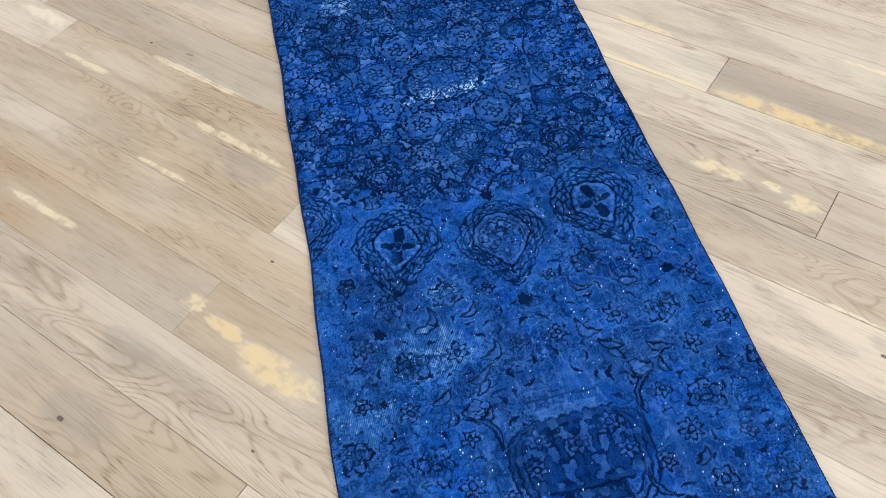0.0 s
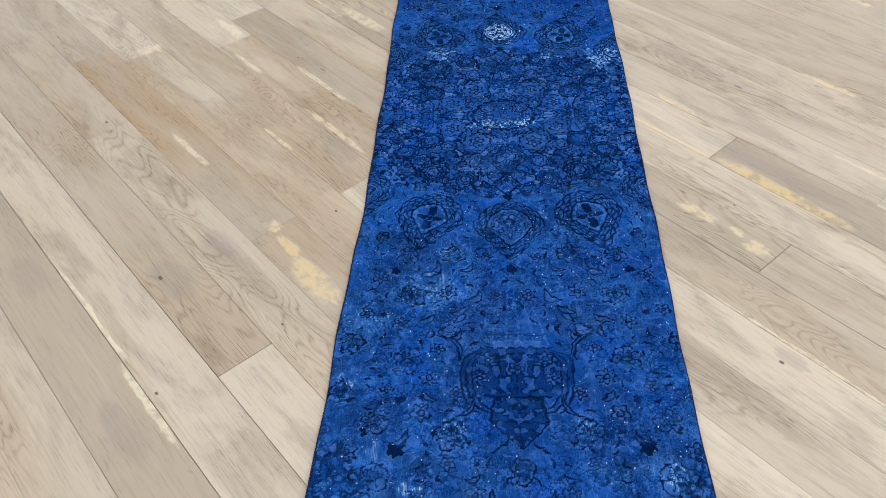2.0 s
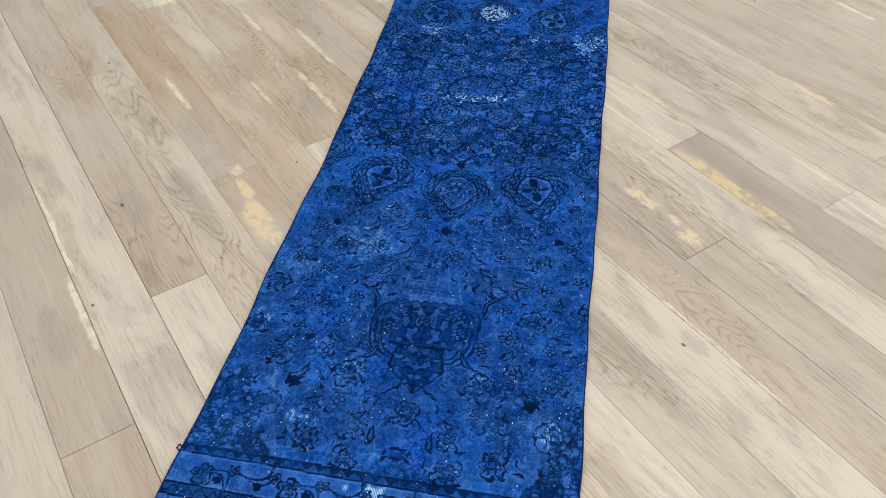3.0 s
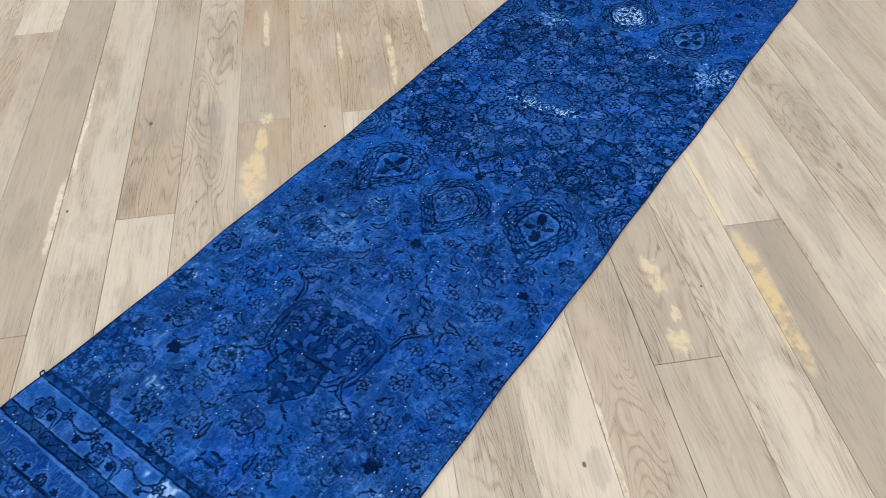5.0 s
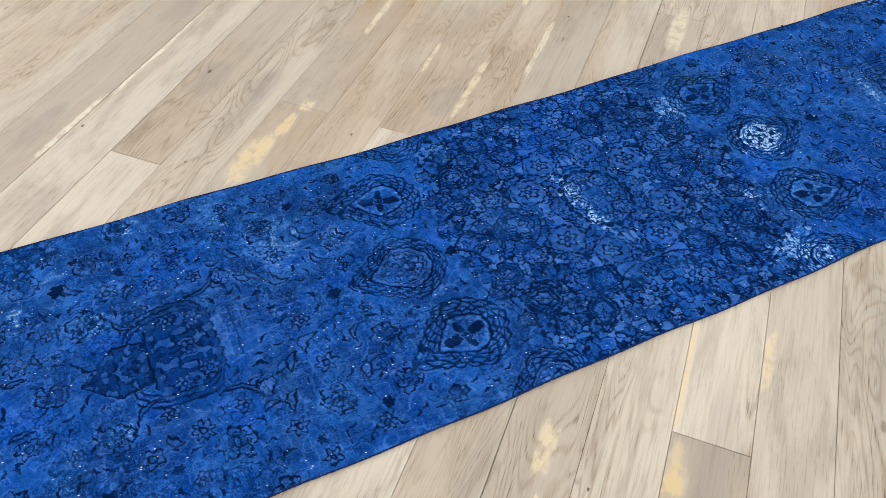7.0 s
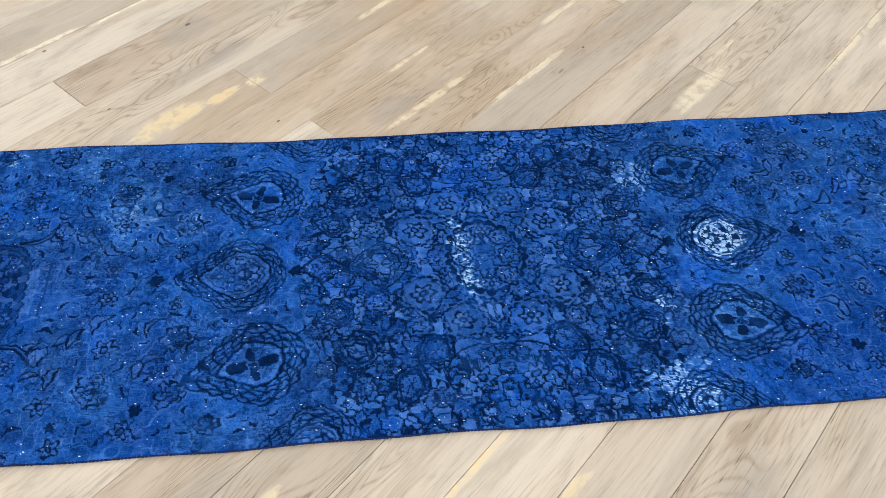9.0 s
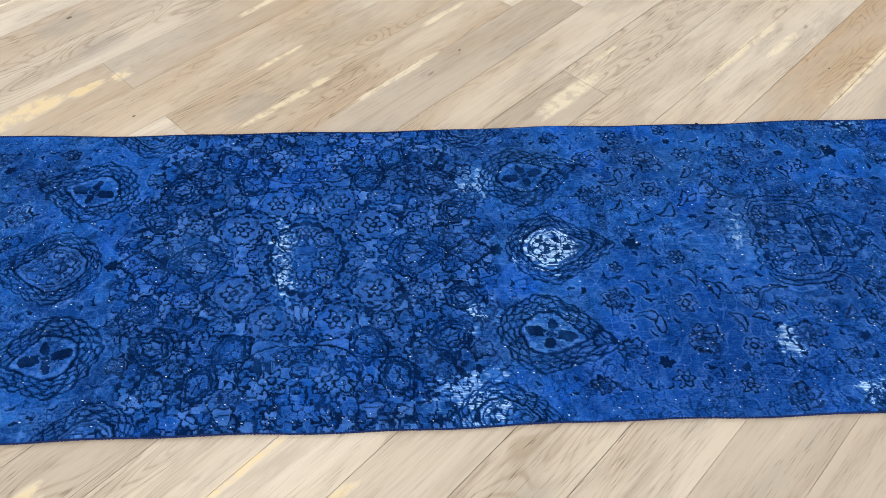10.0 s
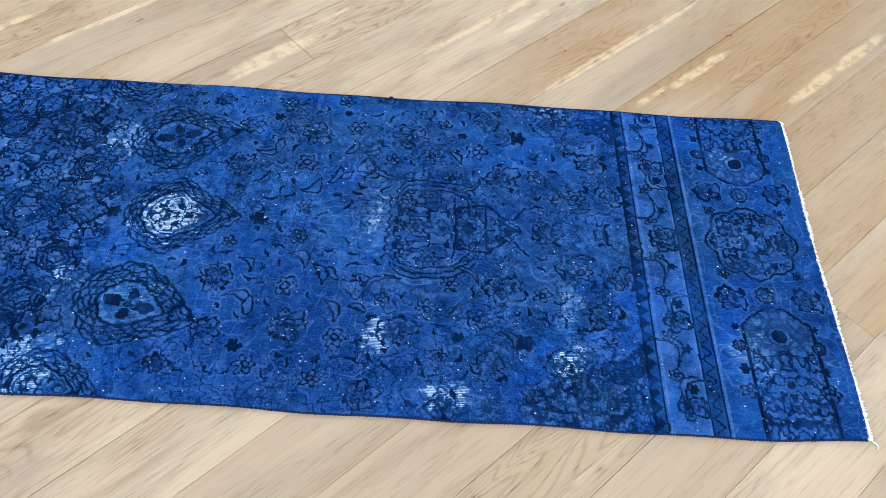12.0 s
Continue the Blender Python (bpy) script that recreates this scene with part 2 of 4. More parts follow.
def wool():
    """Overdyed knotted pile: the design, the worn spots and the flecks are point attributes of the knots."""
    m = Nodes("overdyed_wool")
    co = m.add("ShaderNodeNewGeometry").outputs["Position"]

    def attr(name):
        n = m.add("ShaderNodeAttribute")
        n.attribute_name = name
        return n.outputs["Fac"]
    line, fill, wear, fleck, dye = (attr(n) for n in ("line", "fill", "wear", "fleck", "dye"))
    big = m.noise(co, 5.5, 4, 0.6, 0.5)
    mid = m.noise(co, 24, 4, 0.6, 0.6)
    tuft = m.noise(co, 75, 3, 0.65, 0.8)
    knots = m.noise(co, 380, 3, 0.7)
    col = m.mix(m.step(big, 0.38, 0.62), (0.0020, 0.020, 0.112), (0.0058, 0.060, 0.275))
    col = m.mix(m.math("MULTIPLY", m.step(mid, 0.48, 0.68), 0.55), col, (0.017, 0.118, 0.430))
    col = m.mix(m.math("MULTIPLY", m.step(m.noise(m.mapped(co, loc=(3, 1, 0)), 9, 4, 0.6), 0.50, 0.70), 0.55), col, (0.012, 0.062, 0.185))
    drift = m.noise(m.mapped(co, loc=(7, 4, 0)), 4.2, 3, 0.55, 0.8)
    col = m.mix(m.math("MULTIPLY", m.step(drift, 0.52, 0.70), 0.55), col, (0.0030, 0.078, 0.500))
    col = m.mix(m.math("MULTIPLY", m.step(drift, 0.47, 0.30), 0.50), col, (0.020, 0.074, 0.210))
    col = m.mix(m.math("MULTIPLY", m.step(tuft, 0.50, 0.36), 0.55), col, (0.0012, 0.022, 0.120))
    col = m.mix(m.math("MULTIPLY", m.step(tuft, 0.56, 0.72), 0.34), col, (0.022, 0.135, 0.480))
    col = m.mix(m.math("MULTIPLY", m.step(mid, 0.46, 0.30), 0.55), col, (0.0012, 0.018, 0.100))
    col = m.mix(m.math("MULTIPLY", dye, 0.85), col, (0.0010, 0.026, 0.165))
    col = m.mix(m.math("MULTIPLY", fill, 0.72), col, m.mix(m.step(mid, 0.35, 0.65), (0.020, 0.105, 0.370), (0.075, 0.190, 0.540)))
    col = m.mix(m.math("MULTIPLY", m.step(knots, 0.48, 0.68), 0.28), col, (0.0012, 0.012, 0.070))
    col = m.mix(m.math("MULTIPLY", m.step(knots, 0.47, 0.34), 0.30), col, m.mix(0.5, col, (0.075, 0.260, 0.680)))
    nap = m.noise(m.mapped(co, scale=(420, 45, 1)), 1.0, 2, 0.5)
    col = m.mix(m.math("MULTIPLY", m.step(nap, 0.52, 0.70), 0.18), col, (0.0015, 0.014, 0.080))
    col = m.mix(m.math("MULTIPLY", m.step(nap, 0.46, 0.32), 0.10), col, (0.080, 0.230, 0.600))
    col = m.mix(m.math("MULTIPLY", line, 0.96), col, (0.0008, 0.0045, 0.022))
    col = m.mix(m.math("MULTIPLY", m.step(knots, 0.52, 0.40), m.math("MULTIPLY", line, 0.10)), col, (0.010, 0.050, 0.190))
    # bare warps run lengthwise where the pile has gone
    sep = m.add("ShaderNodeSeparateXYZ")
    m.link(co, sep.inputs[0])
    wob = m.math("MULTIPLY", m.noise(m.mapped(co, scale=(30, 6, 1)), 1.0, 2), 8.0)
    ribs = m.math("SINE", m.math("ADD", m.math("MULTIPLY", sep.outputs[0], 1900.0), wob))
    ribs = m.step(ribs, -0.5, 0.7)
    bare = m.math("MULTIPLY", wear, m.math("MULTIPLY_ADD", ribs, 0.75, 0.25))
    col = m.mix(bare, col, m.mix(m.step(wear, 0.25, 0.85), (0.045, 0.200, 0.560), (0.380, 0.585, 0.850)))
    col = m.mix(fleck, col, (0.70, 0.84, 0.98))
    m.set(Base_Color=col, Roughness=0.95, Specular_IOR_Level=0.0)
    m.bump(m.math("ADD", knots, m.math("MULTIPLY", mid, 0.8)), 0.55, 0.003)
    return m.mat


def thread(name, colour, dark):
    m = Nodes(name)
    co = m.add("ShaderNodeNewGeometry").outputs["Position"]
    m.set(Base_Color=m.mix(m.noise(co, 160, 3), colour, dark), Roughness=0.9, Specular_IOR_Level=0.15)
    m.bump(m.noise(co, 420, 2), 0.6, 0.002)
    return m.mat


def simple(name, colour, rough, metal=0.0):
    m = Nodes(name)
    co = m.add("ShaderNodeNewGeometry").outputs["Position"]
    m.set(Base_Color=m.mix(m.noise(co, 6, 3), colour, tuple(c * 0.9 for c in colour)), Roughness=rough, Metallic=metal)
    return m.mat


def glass():
    m = Nodes("window_glass")
    m.set(Base_Color=(1, 1, 1, 1), Roughness=0.0, Transmission_Weight=1.0, IOR=1.45)
    return m.mat


OAK, WOOL = oak(), wool()
NAVY = thread("navy_binding", (0.008, 0.022, 0.105), (0.003, 0.008, 0.04))
WHITE_YARN = thread("white_warp", (0.78, 0.80, 0.82), (0.50, 0.56, 0.66))
WALL_PAINT, CEILING_PAINT = plaster("white_wall", (0.78, 0.77, 0.74)), plaster("white_ceiling", (0.82, 0.82, 0.81))
FRAME_PAINT, GLASS = simple("white_frame", (0.75, 0.75, 0.74), 0.4), glass()


# ---- building helpers ----
def mesh_of(name, bm, material):
    me = bpy.data.meshes.new(name)
    bm.to_mesh(me)
    bm.free()
    me.materials.append(material)
    return me


def part(name, bm, material, parent, label=""):
    ob = new(name, mesh_of(name, bm, material))
    ob.parent = parent
    return tagged(ob, label)


def box(bm, lo, hi, bevel=0.0):
    made = bmesh.ops.create_cube(bm, size=1.0)["verts"]
    mid = [(a + b) / 2 for a, b in zip(lo, hi)]
    for v in made:
        v.co = Vector([m + c * (b - a) for m, c, a, b in zip(mid, v.co, lo, hi)])
    if bevel:
        edges = list({e for v in made for e in v.link_edges})
        bmesh.ops.bevel(bm, geom=edges, offset=bevel, segments=1, affect="EDGES")


def structure(name, boxes, material, label, category):
    bm = bmesh.new()
    for lo, hi in boxes:
        box(bm, lo, hi)
    ob = new(name, mesh_of(name, bm, material))
    ob.matrix_world = ROOM
    return tagged(ob, label, category, kind="structure")


# ---- the room ----
T = 0.15
structure("ceiling", [((A0 - T, C0 - T, HIGH), (A1 + T, C1 + T, HIGH + T))], CEILING_PAINT, "plain white painted ceiling of the room", "ceiling")


def window_wall(name, axis, at, outward, lo, hi, w0, w1, z0, z1):
    """A wall with one opening; axis 0: the wall stands across x, 1: across y."""
    n0, n1 = sorted((at, at + outward * T))

    def slab(s0, s1, q0, q1):
        return ((n0, s0, q0), (n1, s1, q1)) if axis == 0 else ((s0, n0, q0), (s1, n1, q1))
    structure(name, [slab(lo, w0, 0, HIGH), slab(w1, hi, 0, HIGH), slab(w0, w1, 0, z0), slab(w0, w1, z1, HIGH)],
              WALL_PAINT, "white painted wall, unseen, with an opening for an assumed window", "wall")


window_wall("wall_west", 1, C1, 1, A0 - T, A1 + T, -1.9, 2.3, 0.5, 2.6)
window_wall("wall_east", 1, C0, -1, A0 - T, A1 + T, -1.9, 2.3, 0.5, 2.6)
window_wall("wall_south", 0, A0, -1, C0, C1, -1.6, 2.0, 0.5, 2.6)
window_wall("wall_north", 0, A1, 1, C0, C1, -1.6, 2.0, 0.5, 2.6)


# windows out of view, assumed as openings for the added lamps
def window(name, axis, at, w0, w1, z0, z1):
    root = new(name)
    root.matrix_world = ROOM
    tagged(root, "assumed, unseen white framed window with clear panes", "window", kind="structure")

    def bar(s0, s1, q0, q1, d=0.03):
        bm = bmesh.new()
        lo, hi = ((at - d, s0, q0), (at + d, s1, q1)) if axis == 0 else ((s0, at - d, q0), (s1, at + d, q1))
        box(bm, lo, hi, 0.004 if d > 0.01 else 0)
        return bm
    f = 0.06
    for s0, s1, q0, q1 in ((w0, w0 + f, z0, z1), (w1 - f, w1, z0, z1), (w0 + f, w1 - f, z0, z0 + f), (w0 + f, w1 - f, z1 - f, z1)):
        part("window_frame", bar(s0, s1, q0, q1), FRAME_PAINT, root)
    third = (w1 - w0) / 3
    for k in range(3):
        p = part("pane", bar(w0 + k * third + f, w0 + (k + 1) * third - (f if k == 2 else 0), z0 + f, z1 - f, 0.003), GLASS, root, "clear glass pane")
        p.visible_shadow = False
        if k:
            part("mullion", bar(w0 + k * third, w0 + k * third + f, z0 + f, z1 - f, 0.025), FRAME_PAINT, root)


window("assumed_window_1", 1, C1 + 0.09, -1.9, 2.3, 0.5, 2.6)
window("assumed_window_2", 0, A0 - 0.09, -1.6, 2.0, 0.5, 2.6)
window("assumed_window_3", 1, C0 - 0.09, -1.9, 2.3, 0.5, 2.6)
window("assumed_window_4", 0, A1 + 0.09, -1.6, 2.0, 0.5, 2.6)

# ground outside the windows
bm = bmesh.new()
bmesh.ops.create_grid(bm, x_segments=1, y_segments=1, size=400)
ground = new("ground", mesh_of("ground", bm, plaster("outside_paving", (0.32, 0.31, 0.29))))
ground.location.z = -0.25
tagged(ground, "plain grey paving outside the windows", "ground", kind="structure")

# ---- the rug ----
YC = 0.535                      # middle of the design
Y0, Y1, KNOT = -1.315, 2.396, 0.0016
PILE = 0.0060


def smooth_line(y, ys, xs):
    """A soft curve through a few places along the rug."""
    return sum(np.interp(y + d, ys, xs) for d in (-0.12, -0.06, 0.0, 0.06, 0.12)) / 5


def side_left(y):
    x = smooth_line(y, (-1.5, -0.9, -0.7, -0.38, 0.0, 0.25, 0.9, 1.6, 2.5), (-0.474, -0.457, -0.442, -0.432, -0.415, -0.405, -0.395, -0.385, -0.373))
    return x + 0.003 + 0.0022 * np.sin(y * 9.1 + 1) + 0.0016 * np.sin(y * 21)


def side_right(y):
    x = smooth_line(y, (-1.5, -0.8, -0.4, -0.1, 0.3, 0.9, 1.5, 2.0, 2.2, 2.5), (0.374, 0.381, 0.390, 0.395, 0.406, 0.418, 0.428, 0.441, 0.440, 0.432))
    return x - 0.003 + 0.0022 * np.sin(y * 8.3 + 2) + 0.0014 * np.sin(y * 23 + 1)


ny, nx = int((Y1 - Y0) / KNOT) + 1, int(0.82 / KNOT) + 1
rows_y = np.linspace(Y0, Y1, ny)
across = np.linspace(0.0, 1.0, nx)
L, Rr = side_left(rows_y), side_right(rows_y)
KX = L[:, None] + (Rr - L)[:, None] * across[None, :]
end_wave = 0.0025 * np.sin(across * 8 + 1) + 0.022 * (0.5 - across)
ramp = np.clip((rows_y - 2.1) / 0.3, 0, 1)[:, None] ** 2
KY = rows_y[:, None] + ramp * end_wave[None, :]


def value_noise(x, y, size, seed):
    """Smooth random field, 0 to 1, with lumps of about that size."""
    table = np.random.RandomState(seed).rand(64, 64)
    fx, fy = x / size + 1000.37, y / size + 1000.71
    ix, iy = np.floor(fx).astype(int), np.floor(fy).astype(int)
    tx, ty = fx - ix, fy - iy
    tx, ty = tx * tx * (3 - 2 * tx), ty * ty * (3 - 2 * ty)
    a, b = table[iy % 64, ix % 64], table[iy % 64, (ix + 1) % 64]
    c, d = table[(iy + 1) % 64, ix % 64], table[(iy + 1) % 64, (ix + 1) % 64]
    return (a * (1 - tx) + b * tx) * (1 - ty) + (c * (1 - tx) + d * tx) * ty


# hand-knotted wobble of the design, and its quarter coordinates
QX, QY = np.round(KX / 0.0024) * 0.0024, np.round(KY / 0.0022) * 0.0022
WX = 0.15 * KX + 0.85 * QX + 0.006 * (value_noise(KX, KY, 0.05, 1) - 0.5) + 0.004 * (value_noise(KX, KY, 0.009, 2) - 0.5) * 1.5
WY = 0.15 * KY + 0.85 * QY + 0.008 * (value_noise(KX, KY, 0.05, 3) - 0.5) + 0.004 * (value_noise(KX, KY, 0.009, 4) - 0.5) * 1.5
border_calm = 0.8 * np.clip((np.abs(KY - YC) - 1.36) / 0.06, 0, 1)    # the guard stripes are knotted straighter
WY = WY + border_calm * (QY - WY)
DY = WY - YC
S = np.abs(DY)
S = np.where(DY > 0, S / 1.02, S + 0.06 * np.clip(S - 1.25, 0, 1) - 0.05 * KX * np.clip((S - 1.25) * 5, 0, 1))
SIDE = np.where(DY > 0, 1, -1)
line = np.zeros((ny, nx))
fill = np.zeros((ny, nx))
wear = np.zeros((ny, nx))
fleck = np.zeros((ny, nx))
dye = np.zeros((ny, nx))


def stamp(motif, x, s, reach, mirrored=True, ends=(1, -1), turn=0.0):
    """Knot a motif at (x, s) of the quarter, and at its mirror places."""
    for end in ends:
        y = YC + s * (1.02 if end > 0 else -1.0)
        j0, j1 = np.searchsorted(rows_y, (y - reach - 0.03, y + reach + 0.03))
        if j0 >= j1:
            continue
        for flip in ((1, -1) if mirrored and x else (1,)):
            mid = (j0 + j1) // 2
            i0, i1 = np.searchsorted(KX[mid], (flip * x - reach - 0.03, flip * x + reach + 0.03))
            if i0 >= i1:
                continue
            win = (slice(j0, j1), slice(i0, i1))
            p, q = WX[win] * flip - x, S[win] - s
            if turn:
                c, n = math.cos(turn), math.sin(turn)
                p, q = c * p - n * q, n * p + c * q
            inside, dark, light = motif(p, q)
            inside = inside & (SIDE[win] == end) if s > 0.12 else inside
            line[win] = np.where(inside, dark, line[win])
            fill[win] = np.where(inside, light, fill[win])


def band(d, w):
    return np.clip(1.85 - np.abs(d) / (w * 0.86), 0, 1)


def rosette(r, n=6, light=0.75):
    def motif(p, q):
        t, d = np.arctan2(p, q), np.hypot(p, q)
        e = r * (0.80 + 0.20 * np.cos(n * t))
        dark = np.maximum(band(d - e, 0.0026), band(d - 0.30 * r, 0.0020))
        gaps = (np.abs(np.sin(n * t / 2 + np.pi / 2)) * d < 0.0018) & (d > 0.32 * r) & (d < e)
        return d < e + 0.002, np.maximum(dark, gaps * 0.8), np.where(d < 0.25 * r, 0.2, light)
    return motif


def palmette(r, light=0.55, lobes=6, seed=0):
    """A ragged lobed flower with a hatched heart."""
    lobes = 5 + (lobes + seed) % 3

    def motif(p, q):
        t, d = np.arctan2(p, q), np.hypot(p, q * 0.92)
        ph = t * lobes / 2 + seed
        rag = value_noise(p + 0.31 * seed + 1, q + 2, 0.0075, 300 + seed) * 0.6 + value_noise(p + seed, q + 1, 0.018, 340 + seed) * 0.4
        e = r * (0.64 + 0.24 * np.abs(np.cos(ph)) ** 0.7 + 0.62 * (rag - 0.5)) * (1 + 0.16 * np.cos(t))
        split = (np.abs(np.cos(ph)) * d * 2 / lobes < 0.0017) & (d > 0.50 * e) & (d < e)
        dk, lt = maze(np.abs(p) + 0.53 * seed + 3, q + 1, 0.0115, 130 + seed, 0.10)
        heart = dk * (d < 0.56 * e) * 0.92
        hatch = (np.abs(np.sin(p * 420 + seed)) < 0.35) & (q < 0.1 * r) & (d < 0.70 * e)
        dark = np.maximum(np.maximum(band(d - e, 0.0028), split * 0.9), np.maximum(heart, hatch * 0.75))
        dark = np.maximum(dark, band(d - 0.60 * e, 0.0016) * (np.sin(3 * t + seed) > -0.3) * 0.85)
        return d < e + 0.003, np.maximum(dark, (d < 0.6 * e) * 0.22), np.where(d < 0.58 * e, light * (0.15 + 0.6 * lt), light * 0.42)
    return motif


def dark_bud(r):
    def motif(p, q):
        t, d = np.arctan2(p, q), np.hypot(p, q)
        e = r * (0.85 + 0.15 * np.cos(6 * t))
        return d < e, np.where(d < e, 0.95, 0), 0.0 * d
    return motif


def ring_flower(r):
    def motif(p, q):
        d, t = np.hypot(p, q), np.arctan2(p, q)
        rim = r * (0.95 + 0.06 * np.sign(np.sin(9 * t)))
        e = 0.55 * r * (0.8 + 0.2 * np.cos(6 * t))
        gaps = (np.abs(np.cos(3 * t)) * d < 0.0016) & (d < e) & (d > 0.2 * r)
        dark = np.maximum(band(d - rim, 0.0024), np.maximum(band(d - e, 0.0020), gaps * 0.8))
        dark = np.maximum(dark, band(d - 0.78 * r, 0.0012) * 0.6 * (np.sin(5 * t + 1) > 0))
        return d < r + 0.003, dark, np.where(d < e, 0.7, 0.35) * (d < r)
    return motif


def pointed(p, q, long, wide):
    """1 on the rim of a drop with a sharp outer tip and a rounder inner end."""
    a, b, c = np.abs(p) / wide, np.abs(q) / (1.14 * long), np.abs(q) / (0.86 * long)
    return np.where(q > 0, (a ** 1.16 + b ** 1.04) ** 0.91, (a ** 1.75 + c ** 1.75) ** 0.571)


def medallion(long, wide, cells, centre, field=0.56):
    """A drop-shaped field in a wreath of small overlapping leaves."""
    def motif(p, q):
        f = pointed(p, q, long, wide) + 0.05 * (value_noise(p + 9, q + 4, 0.014, 89) - 0.5)
        inner = field + 0.10 * np.clip(-q / long, 0, 1)
        u = (f - inner) / (1.0 - inner)
        k = np.arctan2(p / wide, q / long) / (2 * np.pi) * cells + 0.5 * (value_noise(p + 5, q + 5, 0.018, 88) - 0.5)
        scallop = 0.10 * np.abs(np.sin(np.pi * k))
        ring = (u > 0) & (u < 1.0 + scallop)
        dark, light = np.where(ring, 0.12, 0.0), np.zeros_like(p)
        for row, at in enumerate((0.14, 0.40, 0.66, 0.92)):
            slant = k + 0.37 * row + 0.25 * (u - at) * np.sign(p)
            tip = np.abs(slant % 1 - 0.5) / 0.50
            leaf = tip ** 2.2 + (np.abs(u - at) / 0.145) ** 1.4
            here = ring & (np.abs(u - at) < 0.145)
            dark = np.where(here, np.clip(1.40 - np.abs(leaf - 0.95) * 2.3, 0.05, 0.95), dark)
            light = np.where(here & (leaf < 0.55), 0.34, light)
        dark = np.maximum(dark, band((f - 1.0 - 0.4 * scallop) * wide, 0.0019) * 0.85)
        dark = np.maximum(dark, band(u * (1 - inner) * wide, 0.0026))
        core = u < -0.06
        light = np.where(core, 0.05, light)
        v = f / inner
        if centre == "flower":
            t, d = np.arctan2(p, q), np.hypot(p / 0.72, q)
            petal = 0.052 * np.abs(np.cos(2 * t)) ** 1.2
            dark = np.maximum(dark, (d < petal) * 0.95 * (np.abs(d - 0.011) > 0.0016))
            light = np.where((np.abs(v - 0.84) < 0.07) & (np.sin(k * 5.2) > -0.5), 0.85, light)
        else:
            dark = np.maximum(dark, band((v - 0.80) * inner * wide, 0.0016) * 0.85)
            n = value_noise(np.abs(p) + 3, q + 7, 0.011, 21)
            dark = np.maximum(dark, (v < 0.72) * np.clip(1.8 - np.abs(n - 0.5) / 0.085, 0, 1) * 0.92)
            light = np.where(v < 0.74, 0.10 + 0.65 * np.clip((n - 0.48) * 6, 0, 1), np.where(core, 0.45, light))
        return f < 1.07, dark, light
    return motif


def strokes(long, wide, bend=0.0, twin=False):
    def motif(p, q):
        c = p - bend * q * q / long
        w = wide * np.clip(1 - (q / long) ** 2, 0, 1)
        if twin:
            dark = np.maximum(band(c - w, 0.0022), band(c + w, 0.0022)) * (np.abs(q) < long)
            return (np.abs(c) < w + 0.003) & (np.abs(q) < long), dark, np.full_like(p, 0.35)
        return (np.abs(c) < w) & (np.abs(q) < long), np.full_like(p, 0.92), 0 * p
    return motif


def maze(x, y, size, seed, thin=0.10):
    """Crooked angular outlines with lighter leaves between them."""
    n = value_noise(x, y, size, seed) * 0.65 + value_noise(x, y, size * 0.5, seed + 1) * 0.35
    m = value_noise(x, y, size * 0.8, seed + 2) * 0.65 + value_noise(x, y, size * 0.4, seed + 3) * 0.35
    dark = np.maximum(np.clip(1.9 - np.abs(n - 0.5) / (thin * 0.46), 0, 1), np.clip(1.8 - np.abs(m - 0.5) / (thin * 0.40), 0, 1))
    return dark, np.clip((n - 0.55) * 8, 0, 1) * np.clip((m - 0.42) * 8, 0, 1)


AX = np.abs(WX)
# dense flowered middle: stepped leaves in three tones with thin outlines
dense = np.clip((0.405 - S - 0.26 * np.clip(AX - 0.06, 0, 1) + 0.03 * (value_noise(AX, S, 0.03, 31) - 0.5)) * 60, 0, 1)
SX, SS = np.round(AX / 0.0034) * 0.0034, np.round(S / 0.0030) * 0.0030
la = value_noise(SX, SS, 0.022, 40) * 0.68 + value_noise(SX, SS, 0.009, 41) * 0.32
lb = value_noise(SX + 3, SS, 0.024, 42) * 0.72 + value_noise(SX, SS + 3, 0.009, 43) * 0.28
leaf_edge = np.maximum(np.clip(1.7 - np.abs(la - 0.5) / 0.048, 0, 1), np.clip(1.7 - np.abs(lb - 0.5) / 0.044, 0, 1))
bright, deep = (la > 0.53) & (lb > 0.53), (la < 0.47) & (lb < 0.47)
line = np.maximum(line, dense * np.maximum(leaf_edge * 0.95, deep * 0.16))
fill = np.maximum(fill, dense * bright * (0.40 + 0.60 * value_noise(SX, SS, 0.05, 44)))
dye = np.maximum(dye, dense * 0.34)


def leafy(size, seed):
    """A ragged many-lobed leaf with a strong outline."""
    def motif(p, q):
        c, n = math.cos(seed * 1.3), math.sin(seed * 1.3)
        p, q = c * p - n * q, n * p + c * q
        t, d = np.arctan2(p, q), 0.55 * np.maximum(np.abs(p), np.abs(q)) + 0.36 * (np.abs(p) + np.abs(q))
        lump = value_noise(p + 0.7 * seed, q + 1, 0.010, 200 + seed)
        e = size * (0.50 + 0.30 * np.abs(np.cos((1.5 + seed % 3 * 0.5) * t + seed)) + 0.70 * (lump - 0.5))
        vein = (np.abs(np.sin(t * (1 + seed % 2) + seed)) * d < 0.0016) & (d < 0.75 * e)
        return d < e + 0.002, np.maximum(band(d - e, 0.0021), vein * 0.85), np.where(d < e, (0.05, 0.25, 0.60, 0.85)[seed % 4], 0)
    return motif


